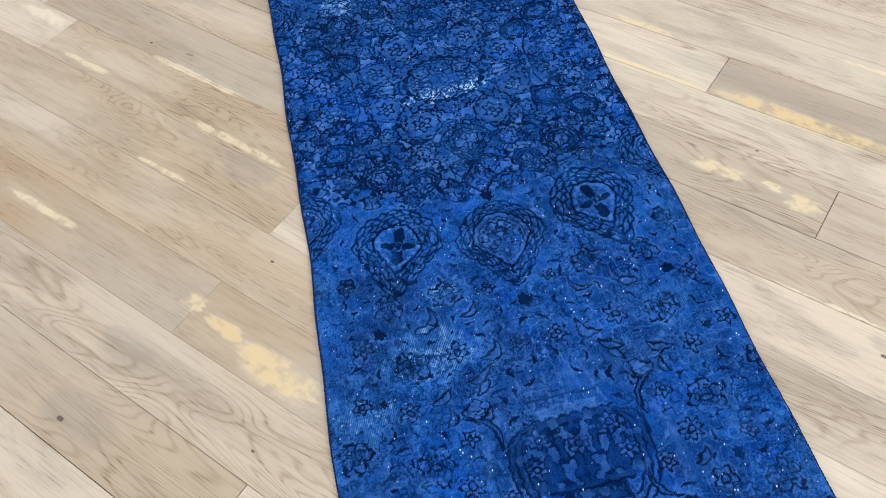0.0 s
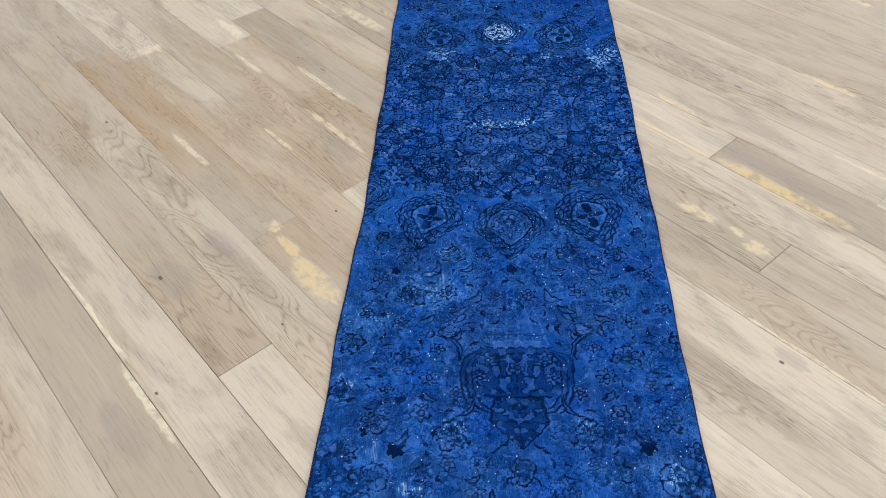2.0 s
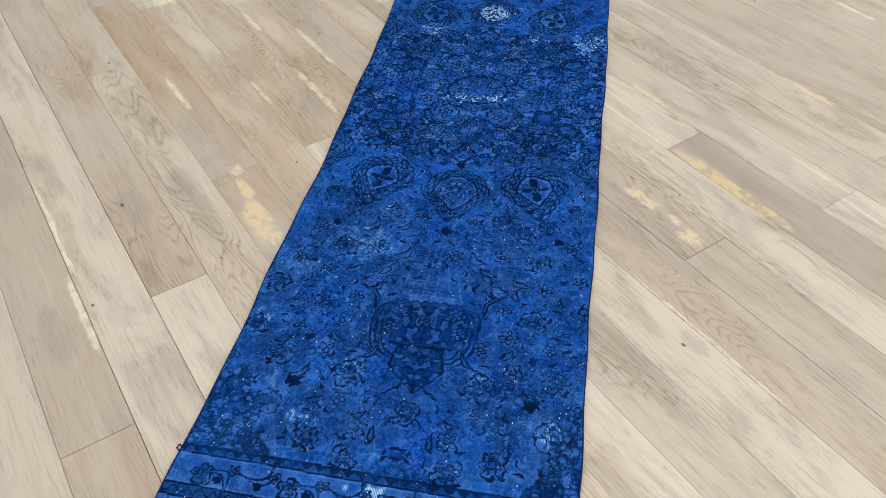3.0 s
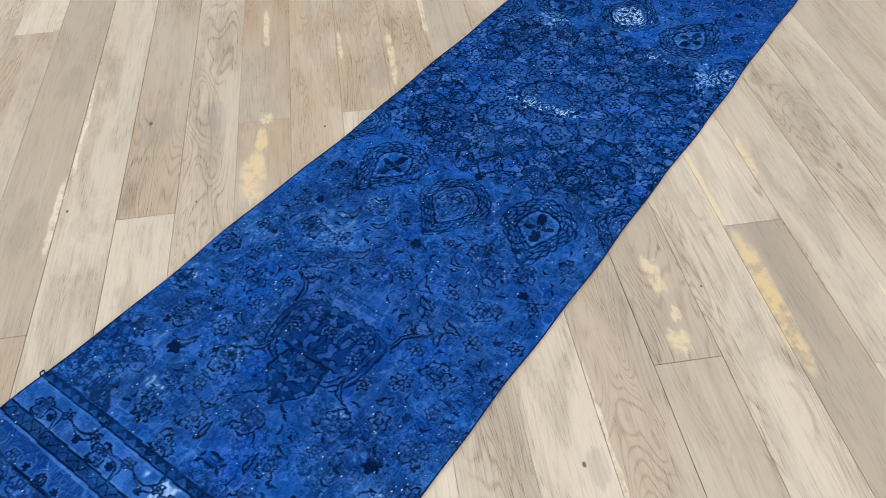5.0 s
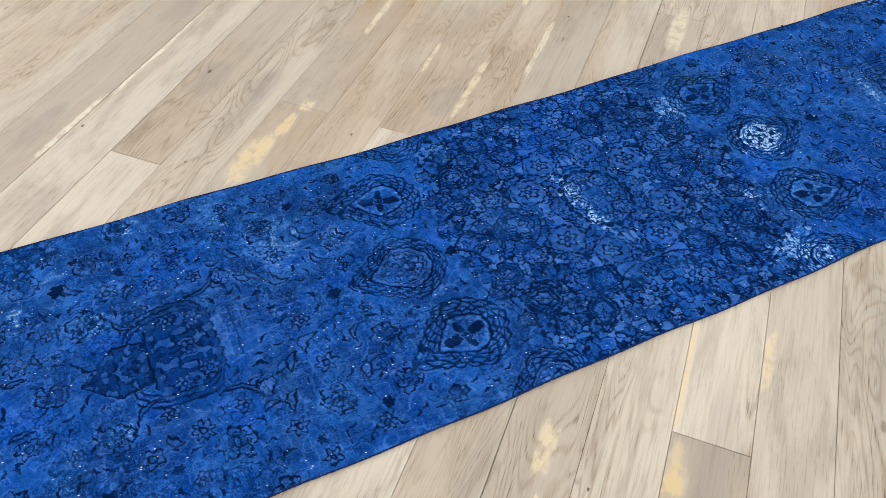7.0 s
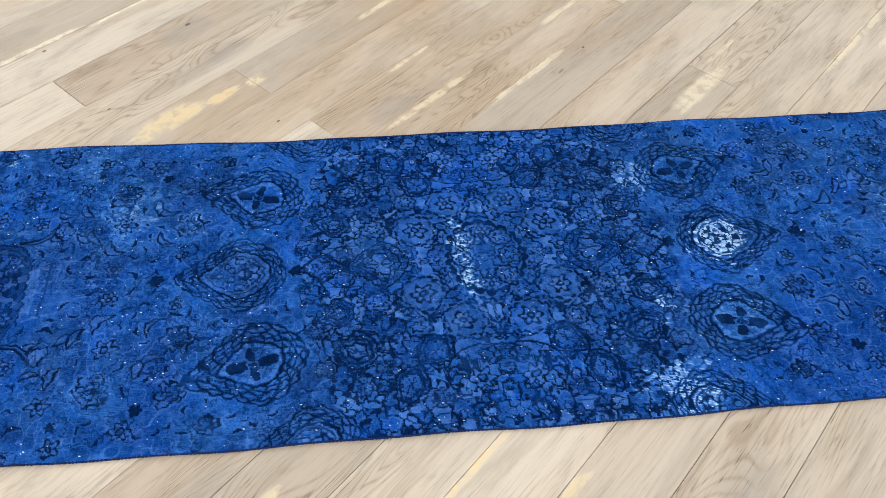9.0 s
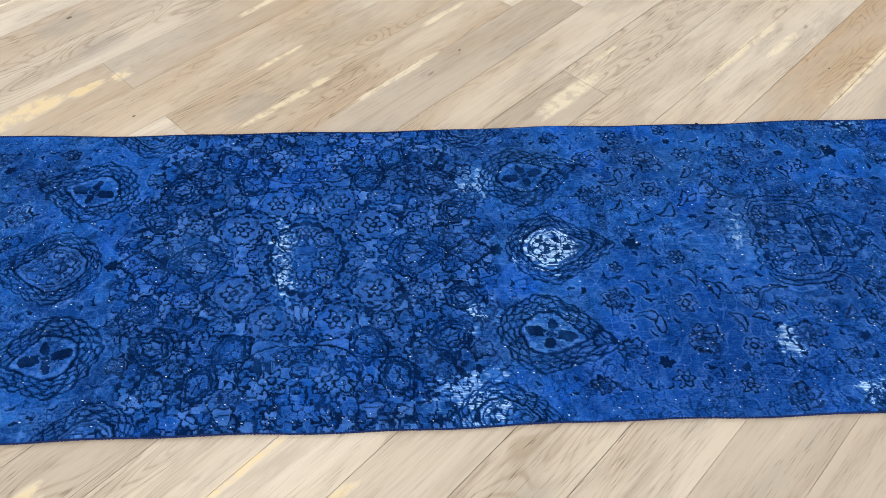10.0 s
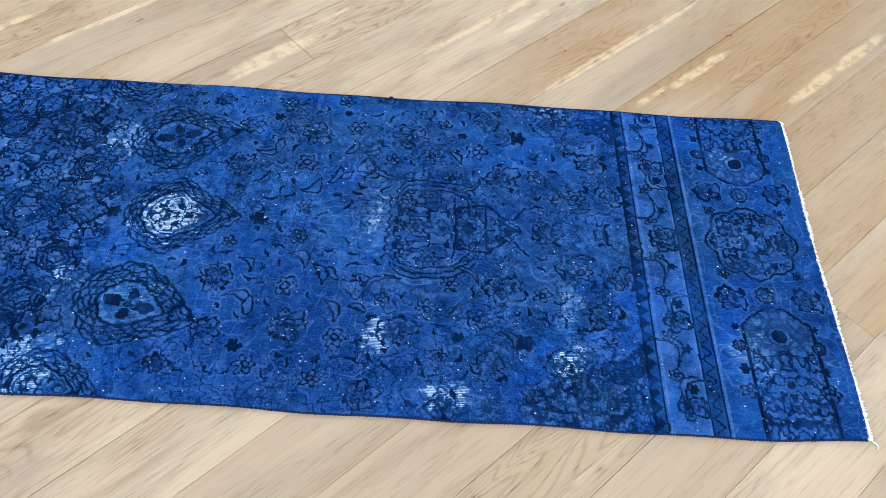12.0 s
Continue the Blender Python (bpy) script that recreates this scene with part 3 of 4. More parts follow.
lattice = np.random.RandomState(77)
for a in range(9):
    for b in range(10):
        x, s = 0.018 + a * 0.044 + lattice.uniform(-0.010, 0.010), 0.016 + b * 0.042 + 0.021 * (a % 2) + lattice.uniform(-0.008, 0.008)
        if s + 0.26 * max(x - 0.06, 0) < 0.385 and lattice.rand() < 0.45:
            stamp(leafy(lattice.uniform(0.016, 0.030), int(lattice.randint(0, 60))), x, s, 0.04)
stamp(palmette(0.055, 0.45, 11, 1), 0.250, 0.010, 0.07)
for x, s, r in ((0.172, 0.160, 0.026), (0.100, 0.235, 0.026)):
    stamp(ring_flower(r), x, s, r)
for x, s, r in ((0.300, 0.050, 0.026), (0.105, 0.288, 0.028)):
    stamp(rosette(r, 6, 0.8), x, s, r)
for x, s, r, seed in ((0.255, 0.228, 0.036, 2), (0.165, 0.362, 0.034, 3), (0.300, 0.268, 0.030, 4), (0.330, 0.130, 0.032, 5), (0.035, 0.300, 0.026, 6)):
    stamp(palmette(r, 0.6, 8, seed), x, s, r * 1.3)
stamp(strokes(0.055, 0.013, 0.6, True), 0.222, 0.085, 0.08, turn=0.5)
stamp(dark_bud(0.016), 0.0, 0.400, 0.03)
stamp(dark_bud(0.013), 0.0, 0.006, 0.03)


def ogee(long, wide, heart=True):
    """Nested pointed outlines with a pale leaf in the heart."""
    def motif(p, q):
        f = pointed(p, q, long, wide) + 0.06 * (value_noise(np.abs(p) + 2, q + 6, 0.012, 97) - 0.5)
        k = np.arctan2(np.abs(p) / wide, q / long)
        dark = np.maximum(band((f - 0.98 - 0.05 * np.abs(np.sin(9 * k))) * wide, 0.0024), band((f - 0.72) * wide, 0.0020) * 0.9)
        dark = np.maximum(dark, band((f - 0.46 - 0.06 * np.cos(6 * k)) * wide, 0.0022) if heart else 0 * p)
        vein = (np.abs(p) < 0.0016) & (f < 0.42) | (np.abs(np.abs(p) - np.abs(q) * 0.8) < 0.0016) & (f < 0.40)
        dark = np.maximum(dark, vein * 0.85)
        dk, lt = maze(np.abs(p) + long * 40, q + 2, 0.010, 99, 0.11)
        dark = np.maximum(dark, ((f > 0.50) & (f < 0.94)) * dk * 0.8)
        light = np.where(f < 0.34, 0.50 if heart else 0.15, np.where((f > 0.50) & (f < 0.94), 0.45 * lt, 0.04))
        return f < 1.06, dark, light
    return motif


def scalloped_ring(p, q):
    """The dark toothed ring round the four flowers in the middle."""
    t, f = np.arctan2(p, q), np.hypot(p / 0.108, q / 0.088)
    tooth = np.abs(np.sin(11 * t))
    dark = np.maximum(((f > 0.84) & (f < 0.90 + 0.10 * tooth)) * 0.92, band((f - 0.76) * 0.1, 0.0014) * 0.7)
    dk, lt = maze(np.abs(p) + 1, np.abs(q) + 1, 0.016, 98, 0.09)
    return f < 1.02, np.maximum(dark, (f < 0.74) * dk * 0.8), np.where(f < 0.74, 0.12 + 0.5 * lt, 0.05)


stamp(scalloped_ring, 0.0, 0.0, 0.12, ends=(1,))
for x, s in ((0.052, 0.038), (0.0, 0.050)):
    stamp(ring_flower(0.024), x, s, 0.03)
stamp(rosette(0.020, 6, 0.7), 0.078, 0.0, 0.03, ends=(1,))
stamp(ogee(0.064, 0.062), 0.0, 0.222, 0.09)
for x, s, r in ((0.163, 0.067, 0.044), (0.088, 0.143, 0.046)):
    stamp(ring_flower(r), x, s, r)
    stamp(rosette(0.50 * r, 6, 0.7), x, s, r)
stamp(ogee(0.044, 0.036, False), 0.225, 0.128, 0.07, turn=0.7)
stamp(ogee(0.046, 0.040), 0.215, 0.285, 0.07, turn=-0.5)
stamp(ogee(0.040, 0.036), 0.120, 0.318, 0.06, turn=0.3)
stamp(ogee(0.050, 0.034, False), 0.300, 0.185, 0.07, turn=1.1)


def star_tip(p, q):
    f = np.abs(p) / 0.045 + np.abs(q) / 0.055
    dk, lt = maze(np.abs(p) + 2, q, 0.013, 47, 0.10)
    return f < 1, np.maximum(band((f - 0.95) * 0.03, 0.003), dk * 0.9), 0.25 + 0.5 * lt


stamp(star_tip, 0.0, 0.345, 0.06)

# medallions of the field
stamp(medallion(0.112, 0.097, 17, "maze", 0.64), 0.0, 0.523, 0.17)
stamp(medallion(0.116, 0.094, 18, "flower"), 0.222, 0.484, 0.17, turn=0.26)
stamp(medallion(0.098, 0.074, 15, "maze"), 0.400, 0.374, 0.14, turn=0.15)
for x, s, size in ((0.0, 0.474, 0.009), (0.0, 0.548, 0.011), (0.022, 0.494, 0.008), (0.024, 0.530, 0.009), (0.0, 0.510, 0.007)):
    stamp(dark_bud(size), x, s, 0.02, ends=(1,))

# palmettes and rosettes strewn over the field
for k, (x, s, r) in enumerate((
        (0.254, 0.774, 0.036), (0.255, 0.975, 0.040), (0.147, 1.178, 0.040), (0.148, 0.625, 0.036), (0.320, 1.150, 0.032),
        (0.320, 1.290, 0.046), (0.000, 1.268, 0.034), (0.392, 0.925, 0.030), (0.402, 1.068, 0.032), (0.272, 0.630, 0.030),
        (0.200, 1.372, 0.034), (0.250, 0.342, 0.026), (0.345, 0.560, 0.022))):
    stamp(palmette(r, 0.85, 8 + k % 3, k), x, s, r * 1.3)
for x, s, r, n in (
        (0.276, 0.868, 0.022, 6), (0.201, 1.035, 0.023, 8), (0.184, 0.948, 0.018, 5), (0.220, 1.130, 0.024, 5), (0.040, 0.777, 0.019, 6),
        (0.162, 0.766, 0.024, 6), (0.140, 1.078, 0.018, 6), (0.098, 1.336, 0.024, 6), (0.155, 1.257, 0.018, 5), (0.340, 0.715, 0.022, 6),
        (0.362, 0.835, 0.018, 5), (0.062, 0.640, 0.014, 5), (0.300, 1.060, 0.016, 5), (0.370, 1.230, 0.022, 6)):
    stamp(rosette(r, n, 0.45), x, s, r)
for x, s, r in ((0.300, 0.690, 0.015), (0.268, 1.219, 0.022), (0.000, 0.690, 0.018), (0.264, 1.095, 0.012), (0.322, 0.840, 0.010)):
    stamp(dark_bud(r), x, s, r)
for x, s, a, b, bend, turn in (
        (0.212, 0.865, 0.026, 0.008, 0.5, 1.1), (0.126, 0.848, 0.026, 0.009, 0.5, 0.3), (0.141, 0.918, 0.024, 0.008, 0.6, 0.9),
        (0.090, 0.792, 0.028, 0.010, 0.7, 0.8), (0.190, 0.690, 0.030, 0.008, 0.8, 0.6), (0.212, 0.702, 0.022, 0.010, 0.0, 1.5),
        (0.203, 0.905, 0.020, 0.007, 0.5, 0.4), (0.205, 1.090, 0.022, 0.007, 0.3, 2.2), (0.060, 1.345, 0.024, 0.005, 0.2, 0.1),
        (0.100, 1.300, 0.018, 0.006, 0.5, 1.2), (0.255, 1.200, 0.026, 0.006, 0.7, 0.9), (0.110, 0.690, 0.024, 0.006, 0.7, 0.9)):
    stamp(strokes(a, b, bend, True), x, s, a * 1.2, turn=turn)

# the vase: flared neck, banded belly, square stem and pointed foot
def vase(p, q):
    a = np.abs(p)
    half_neck = 0.056 + 7.0 * (q + 0.082) ** 2
    neck = (q > -0.126) & (q < -0.070) & (a < half_neck)
    belly = ((a / 0.130) ** 2.4 + (np.abs(q + 0.010) / 0.074) ** 3.2) ** 0.38
    body = (belly < 1.0) & (q < 0.056)
    half_stem = np.where(q < 0.122, 0.052 + 0.012 * np.clip((q - 0.056) / 0.066, 0, 1), 0.064 * np.clip((0.190 - q) / 0.068, 0, 1))
    stem = (q >= 0.056) & (q < 0.190) & (a < half_stem)
    arrow = stem & (q > 0.122)
    n = value_noise(a + 2, q + 5, 0.0125, 61) * 0.7 + value_noise(a + 2, q + 5, 0.008, 62) * 0.3
    edge = np.clip(1.8 - np.abs(n - 0.5) / 0.065, 0, 1)
    dark = np.where(body, 0.50, 0.0) + np.where(stem, 0.50, 0.0) + np.where(arrow, 0.10, 0.0)
    dark = np.maximum(dark, (body & (belly < 0.78)) * edge * 0.90)
    for lv in (0.99, 0.90, 0.81):                       # three bands down each flank
        flank = (a > 0.060) & (q > -0.070) & (q < 0.100)
        rim = ((a / 0.130) ** 2.4 + (np.abs(q + 0.010) / np.where(q > 0, 0.130, 0.074)) ** 3.2) ** 0.38
        dark = np.maximum(dark, flank * band((rim - lv) * 0.13, 0.0020) * 0.95)
    dark = np.maximum(dark, band(q - 0.056, 0.0024) * (a < 0.080))
    dark = np.maximum(dark, band(q + 0.078 + 0.006 * np.abs(np.sin(a * 130)), 0.0020) * (a < 0.085) * 0.9)
    dark = np.maximum(dark, band(q - 0.122, 0.0020) * (a < 0.064))
    dark = np.maximum(dark, (q > 0.060) * (q < 0.192) * band(a - half_stem, 0.0034))
    stair = np.round(a / 0.011) * 0.011 * 0.75 + np.round((q - 0.075) / 0.011) * 0.011
    dark = np.maximum(dark, stem * np.maximum(edge * 0.8, (np.abs(stair - 0.020) < 0.0030) * 0.95))
    dark = np.maximum(dark, arrow * (np.minimum(a, np.abs(q - 0.140)) < 0.0022) * 0.9)
    dark = np.maximum(dark, (q > -0.128) * (q < -0.070) * band(a - half_neck, 0.0016) * 0.45)
    dark = np.maximum(dark, band(q + 0.122, 0.0016) * (a < 0.066) * 0.5)
    dark = np.where((body & (belly < 0.8) | stem) & (n > 0.57), 0.22, dark)
    light = neck * 0.10 + (body & (n > 0.57)) * 0.45 + (stem & (n > 0.57)) * 0.35
    scallop = (q > -0.104) & (q < -0.078 - 0.010 * np.abs(np.sin(a * 130))) & (a < 0.070)
    light = np.where(scallop, 0.75, light)
    return neck | body | stem | (dark > 0.3), dark, light


stamp(vase, 0.0, 1.030, 0.20)
for x, s in ((0.084, 1.036), (0.0, 1.008), (0.066, 0.982)):
    stamp(rosette(0.021, 6, 0.30), x, s, 0.02)
faint = (SIDE > 0) & (np.hypot(WX / 0.135, (S - 1.04) / 0.20) < 1)
line = np.where(faint, np.where(line < 0.62, 0.22 * line, 0.95 * line), line)
# side sprays of the vase
stamp(strokes(0.046, 0.005, 0.5, True), 0.140, 0.935, 0.06, turn=-0.55)
stamp(leafy(0.022, 6), 0.160, 0.895, 0.03)
stamp(strokes(0.028, 0.008, 0.4, True), 0.127, 0.835, 0.04, turn=1.1)
stamp(strokes(0.034, 0.005, 0.5, True), 0.108, 1.118, 0.05, turn=0.6)
stamp(palmette(0.030, 0.55, 6, 4), 0.108, 1.415, 0.04)
for x, s in ((0.0, 1.372), (0.0, 1.396)):
    stamp(strokes(0.020, 0.004), x, s, 0.03, turn=1.5)

# little crooked leaves between them, the same in the four quarters
rng = np.random.RandomState(12)
placed = 0
while placed < 900:
    x, s = rng.uniform(0.02, 0.42), rng.uniform(0.38, 1.40)
    turn, size = rng.uniform(0, 3.14), rng.uniform(0.007, 0.017)
    y = YC - s
    j, i = np.searchsorted(rows_y, y), int((x - side_left(y)) / 0.80 * nx)
    if not (12 < j < ny - 12 and 12 < i < nx - 12):
        placed += 1
        continue
    if line[j - 9:j + 10, i - 9:i + 10].max() < 0.3:
        stamp(strokes(size, rng.uniform(0.0022, 0.0042), rng.uniform(-0.8, 0.8)), x, s, size * 1.3, turn=turn)
    placed += 1

# corner sprays by the end border
corner = (S > 1.20) & (S < 1.44) & (AX - 0.40 > -(S - 1.17) * 0.52)
dk, lt = maze(AX, S, 0.015, 80, 0.13)
line = np.where(corner, np.maximum(line, dk * 0.74), line)
fill = np.where(corner, np.maximum(fill, lt * 0.5), fill)


# end borders
def between(lo, hi):
    return (S > lo) & (S < hi)


def zigzag(v, period):
    return np.abs((v / period) % 1 - 0.5) * 2


b1, b2, b3, b4 = between(1.440, 1.466), between(1.466, 1.540), between(1.540, 1.573), between(1.573, 2.0)
border = S > 1.440
line = np.where(border, 0, line)
fill = np.where(border, 0, fill)
tooth = zigzag(WX, 0.030)
line = np.where(b1, np.where((S < 1.4445) | (S > 1.4615), 0.92, np.where(tooth * 0.017 > np.abs(S - 1.4445), 0.86, 0.30)), line)
fill = np.where(b2, 0.26, fill)
line = np.where(b3, np.where((S < 1.5445) | (S > 1.5685), 0.94, 0.44), line)
line = np.where(b3 & (np.abs(S - 1.5480 - 0.0170 * zigzag(WX, 0.030)) < 0.0024), 0.95, line)
line = np.where(between(1.5375, 1.5400) | between(1.5730, 1.5755), 0.0, line)
fill = np.where(between(1.5735, 1.5800) | between(1.4665, 1.4720) | between(1.5360, 1.5400), 0.75, fill)
dye = np.where(b4, np.maximum(dye, 0.38), dye)
for x in (0.008, 0.200, 0.385):
    stamp(palmette(0.027, 0.55, 7, 2), x, 1.508, 0.035)
for x, turn in ((0.062, 0.9), (0.150, -0.9), (0.252, 0.9), (0.338, -0.9)):
    stamp(strokes(0.040, 0.007, 1.1, True), x, 1.505, 0.06, turn=turn)
    stamp(dark_bud(0.011), x + 0.012, 1.520, 0.02)
    stamp(rosette(0.014, 5, 0.5), x - 0.016, 1.492, 0.02)


def border_rosette(p, q):
    t, d = np.arctan2(p, q), np.hypot(p, q)
    e = 0.092 * (0.90 + 0.13 * np.abs(np.cos(4 * t)))
    dark, light = maze(np.round(np.abs(p) / 0.004) * 0.004 + 4, np.round(q / 0.004) * 0.004, 0.0150, 90, 0.125)
    return d < e + 0.003, np.maximum(dark * 0.95 * (d < 0.93 * e), band(d - e, 0.0030)), 0.28 + 0.35 * light


def cartouche(p, q):
    w = 0.066 * np.clip(1 - np.clip(-0.035 - p, 0, 1) / 0.045, 0, 1) ** 0.6
    inside = (np.abs(q) < w) & (p > -0.08)
    dark, light = maze(np.abs(q) + 8, p, 0.017, 95, 0.12)
    rim = band(np.abs(q) - w, 0.0032) * (p > -0.082)
    d = np.hypot(p + 0.012, q)
    dark = np.maximum(dark * (d > 0.024) * np.where(p > 0.02, 0.9, 0.5), band(d - 0.022, 0.0020) * 0.6)
    dark = np.where(d < 0.015, 0.95, dark)
    return inside | (rim > 0.2), np.maximum(dark * inside, rim), 0.16 * inside + 0.35 * light * inside


stamp(border_rosette, 0.0, 1.695, 0.11)
stamp(cartouche, 0.238, 1.702, 0.22)
stamp(ring_flower(0.017), 0.130, 1.694, 0.02)
for s in (1.622, 1.772):
    stamp(palmette(0.029, 0.35, 7, 5), 0.140, s, 0.04)
    stamp(rosette(0.012, 5, 0.4), 0.082, s, 0.02)
    stamp(dark_bud(0.010), 0.208, s, 0.02)
    stamp(ring_flower(0.012), 0.250, s, 0.02)
    stamp(dark_bud(0.011), 0.300, s, 0.02)
    stamp(rosette(0.017, 5, 0.4), 0.345, s, 0.02)

# faded pale sprays fanning from the medallion tips to the vases
t = np.arctan2(WX, S - 0.62)
fan = np.clip((np.sin(t * 60) - 0.72) * 4, 0, 1) * (np.abs(t) < 0.30) * ((S > 0.70) & (S < 0.94))
fill = np.maximum(fill, fan * (line < 0.2) * 0.55)
halo = np.clip(1.2 - np.abs(np.hypot(WX / 0.17, (S - 1.05) / 0.185) - 1) * 14, 0, 1) * value_noise(KX, KY, 0.04, 33)
fill = np.maximum(fill, halo * (line < 0.2) * 0.65)
scratch = np.clip(1.3 - np.abs(value_noise(KX, KY, 0.10, 34) - 0.5) / 0.008, 0, 1) * (value_noise(KX, KY, 0.16, 35) > 0.5)
fill = np.maximum(fill, scratch * (line < 0.2) * 0.5)

ghost_dark, ghost_light = maze(AX + 6, S, 0.024, 140, 0.038)
field = (1 - dense) * (S < 1.44)
calm = value_noise(KX, KY, 0.09, 150)
line = np.maximum(line, field * ghost_dark * np.clip((calm - 0.30) * 2.0, 0, 0.62))
fill = np.maximum(fill, field * ghost_light * (line < 0.3) * 0.22)
small_dark, small_light = maze(AX + 2, S, 0.015, 145, 0.050)
line = np.maximum(line, field * small_dark * (S > 0.45) * np.clip((value_noise(KX, KY, 0.06, 152) - 0.42) * 2.4, 0, np.where(SIDE > 0, 0.70, 0.58)))
for k, size in enumerate((0.050, 0.028, 0.017)):
    hair = np.clip(1.3 - np.abs(value_noise(KX, KY, size, 160 + k) - 0.5) / (0.0006 / size), 0, 1) * (value_noise(KX, KY, 0.07, 170 + k) > 0.46)
    fill = np.maximum(fill, hair * (line < 0.3) * 0.62)

scraped = np.clip(1.4 - np.hypot((KX + 0.02) / 0.34, (KY + 0.19) / 0.17), 0, 1)
for k, size in enumerate((0.034, 0.020)):
    hair = np.clip(1.3 - np.abs(value_noise(KX, KY, size, 190 + k) - 0.5) / 0.028, 0, 1) * value_noise(KX, KY, 0.05, 192 + k)
    fill = np.maximum(fill, hair * scraped * (line < 0.3) * 0.75)

# pale contours follow the outlines here and there: double outlines, and pile relief shading put into colour
wide_line = line.copy()
for dj, di in ((3, 0), (-3, 0), (0, 3), (0, -3), (2, 2), (-2, -2), (2, -2), (-2, 2)):
    wide_line = np.maximum(wide_line, np.roll(line, (dj, di), (0, 1)))
rim_pale = np.clip(wide_line - line * 1.6, 0, 1) * np.clip((value_noise(KX, KY, 0.035, 180) - 0.30) * 2.2, 0, 1)
fill = np.maximum(fill, rim_pale * 0.48)

# worn spots, each in its own place
rough = value_noise(KX, KY * 0.7, 0.020, 50) * 0.5 + value_noise(KX, KY * 0.6, 0.0065, 51) * 0.5
for x, y, rx, ry, deep in (
        (0.000, 1.055, 0.046, 0.058, 2.40), (0.360, 0.872, 0.056, 0.088, 0.80), (0.165, 0.885, 0.040, 0.028, 0.80), (-0.195, 0.915, 0.050, 0.055, 0.62), (0.030, 1.020, 0.080, 0.090, 0.30),
        (-0.055, 0.488, 0.060, 0.022, 0.95), (0.045, 0.492, 0.060, 0.024, 1.10), (0.200, 1.030, 0.055, 0.050, 0.45), (-0.200, -0.225, 0.095, 0.065, 0.45),
        (-0.345, -0.330, 0.075, 0.040, 0.42), (0.255, -0.225, 0.050, 0.060, 0.20), (-0.150, -0.085, 0.030, 0.018, 0.60), (0.300, 0.225, 0.050, 0.050, 0.15)):
    e = np.hypot((KX - x) / rx, (KY - y) / ry)
    wear = np.maximum(wear, np.clip((1.22 - e + (rough - 0.5) * 2.2) * 1.15, 0, 1) * deep)
for x, y, rx, ry, deep in (
        (-0.020, 1.482, 0.068, 0.026, 0.62), (0.262, 1.500, 0.050, 0.026, 0.80), (0.180, 1.870, 0.060, 0.028, 0.50), (0.315, 1.865, 0.045, 0.028, 1.05),
        (0.385, 1.630, 0.028, 0.045, 0.85), (-0.350, 1.860, 0.030, 0.035, 0.60), (0.270, 2.215, 0.060, 0.050, 0.45), (-0.030, -0.940, 0.045, 0.022, 0.95),
        (-0.222, -0.780, 0.030, 0.025, 0.65), (0.310, -0.755, 0.035, 0.030, 0.70), (-0.150, -0.640, 0.030, 0.030, 0.55), (-0.390, -0.520, 0.022, 0.030, 0.60),
        (0.150, -0.640, 0.025, 0.025, 0.50), (-0.320, -0.700, 0.020, 0.030, 0.40), (-0.240, 2.250, 0.022, 0.030, 0.60), (-0.400, 1.000, 0.020, 0.060, 0.35)):
    e = np.hypot((KX - x) / rx, (KY - y) / ry)
    wear = np.maximum(wear, np.clip((1.22 - e + (rough - 0.5) * 2.2) * 1.15, 0, 1) * deep)
wear = np.clip(wear * (1 - 0.96 * np.clip(line * 1.3, 0, 1)) * (0.62 + 0.76 * value_noise(KX, KY * 0.6, 0.007, 52)), 0, 1)
line = line * (1 - 0.30 * np.clip(value_noise(KX, KY, 0.025, 53) - 0.45, 0, 1) * 2)

# darker re-dyed zones
for x, y, rx, ry, deep in ((0.260, -0.140, 0.190, 0.080, 1.0), (0.000, -0.490, 0.130, 0.105, 1.0), (0.0, -0.62, 0.07, 0.07, 0.9), (0.02, -0.50, 0.28, 0.34, 0.55), (-0.050, -0.170, 0.200, 0.035, 0.25),
                           (0.300, 1.400, 0.220, 0.360, 0.9), (0.050, 1.650, 0.300, 0.240, 0.5), (0.000, 1.560, 0.090, 0.090, 0.4), (-0.100, -0.060, 0.150, 0.050, 0.3), (0.100, 1.250, 0.120, 0.160, 0.5), (0.360, 0.430, 0.060, 0.120, 0.5), (0.330, -0.400, 0.090, 0.100, 0.5)):
    e = np.hypot((KX - x) / rx, (KY - y) / ry)
    dye = np.maximum(dye, np.clip(1.3 - e, 0, 1) * deep)

# pale foundation knots showing through
for k in range(1500):
    j, i = rng.randint(3, ny - 4), rng.randint(3, nx - 4)
    fleck[j:j + rng.choice((1, 1, 1, 2)), i] = rng.uniform(0.15, 0.85)

# the pile's surface: waves of the lying rug, worn hollows, uneven knots
height = PILE + 0.0012 * (value_noise(KX, KY, 0.004, 70) - 0.5) - 0.0022 * wear - 0.0011 * line + 0.0004 * fill
height += 0.0045 * (value_noise(KX, KY, 0.30, 71) - 0.35) * np.clip((np.abs(across - 0.5)[None, :] - 0.2) * 3, 0, 1)
edge_drop = np.clip(1 - np.minimum(across, 1 - across)[None, :] * nx / 4, 0, 1) ** 2
height = np.maximum(height - 0.003 * edge_drop, 0.002)


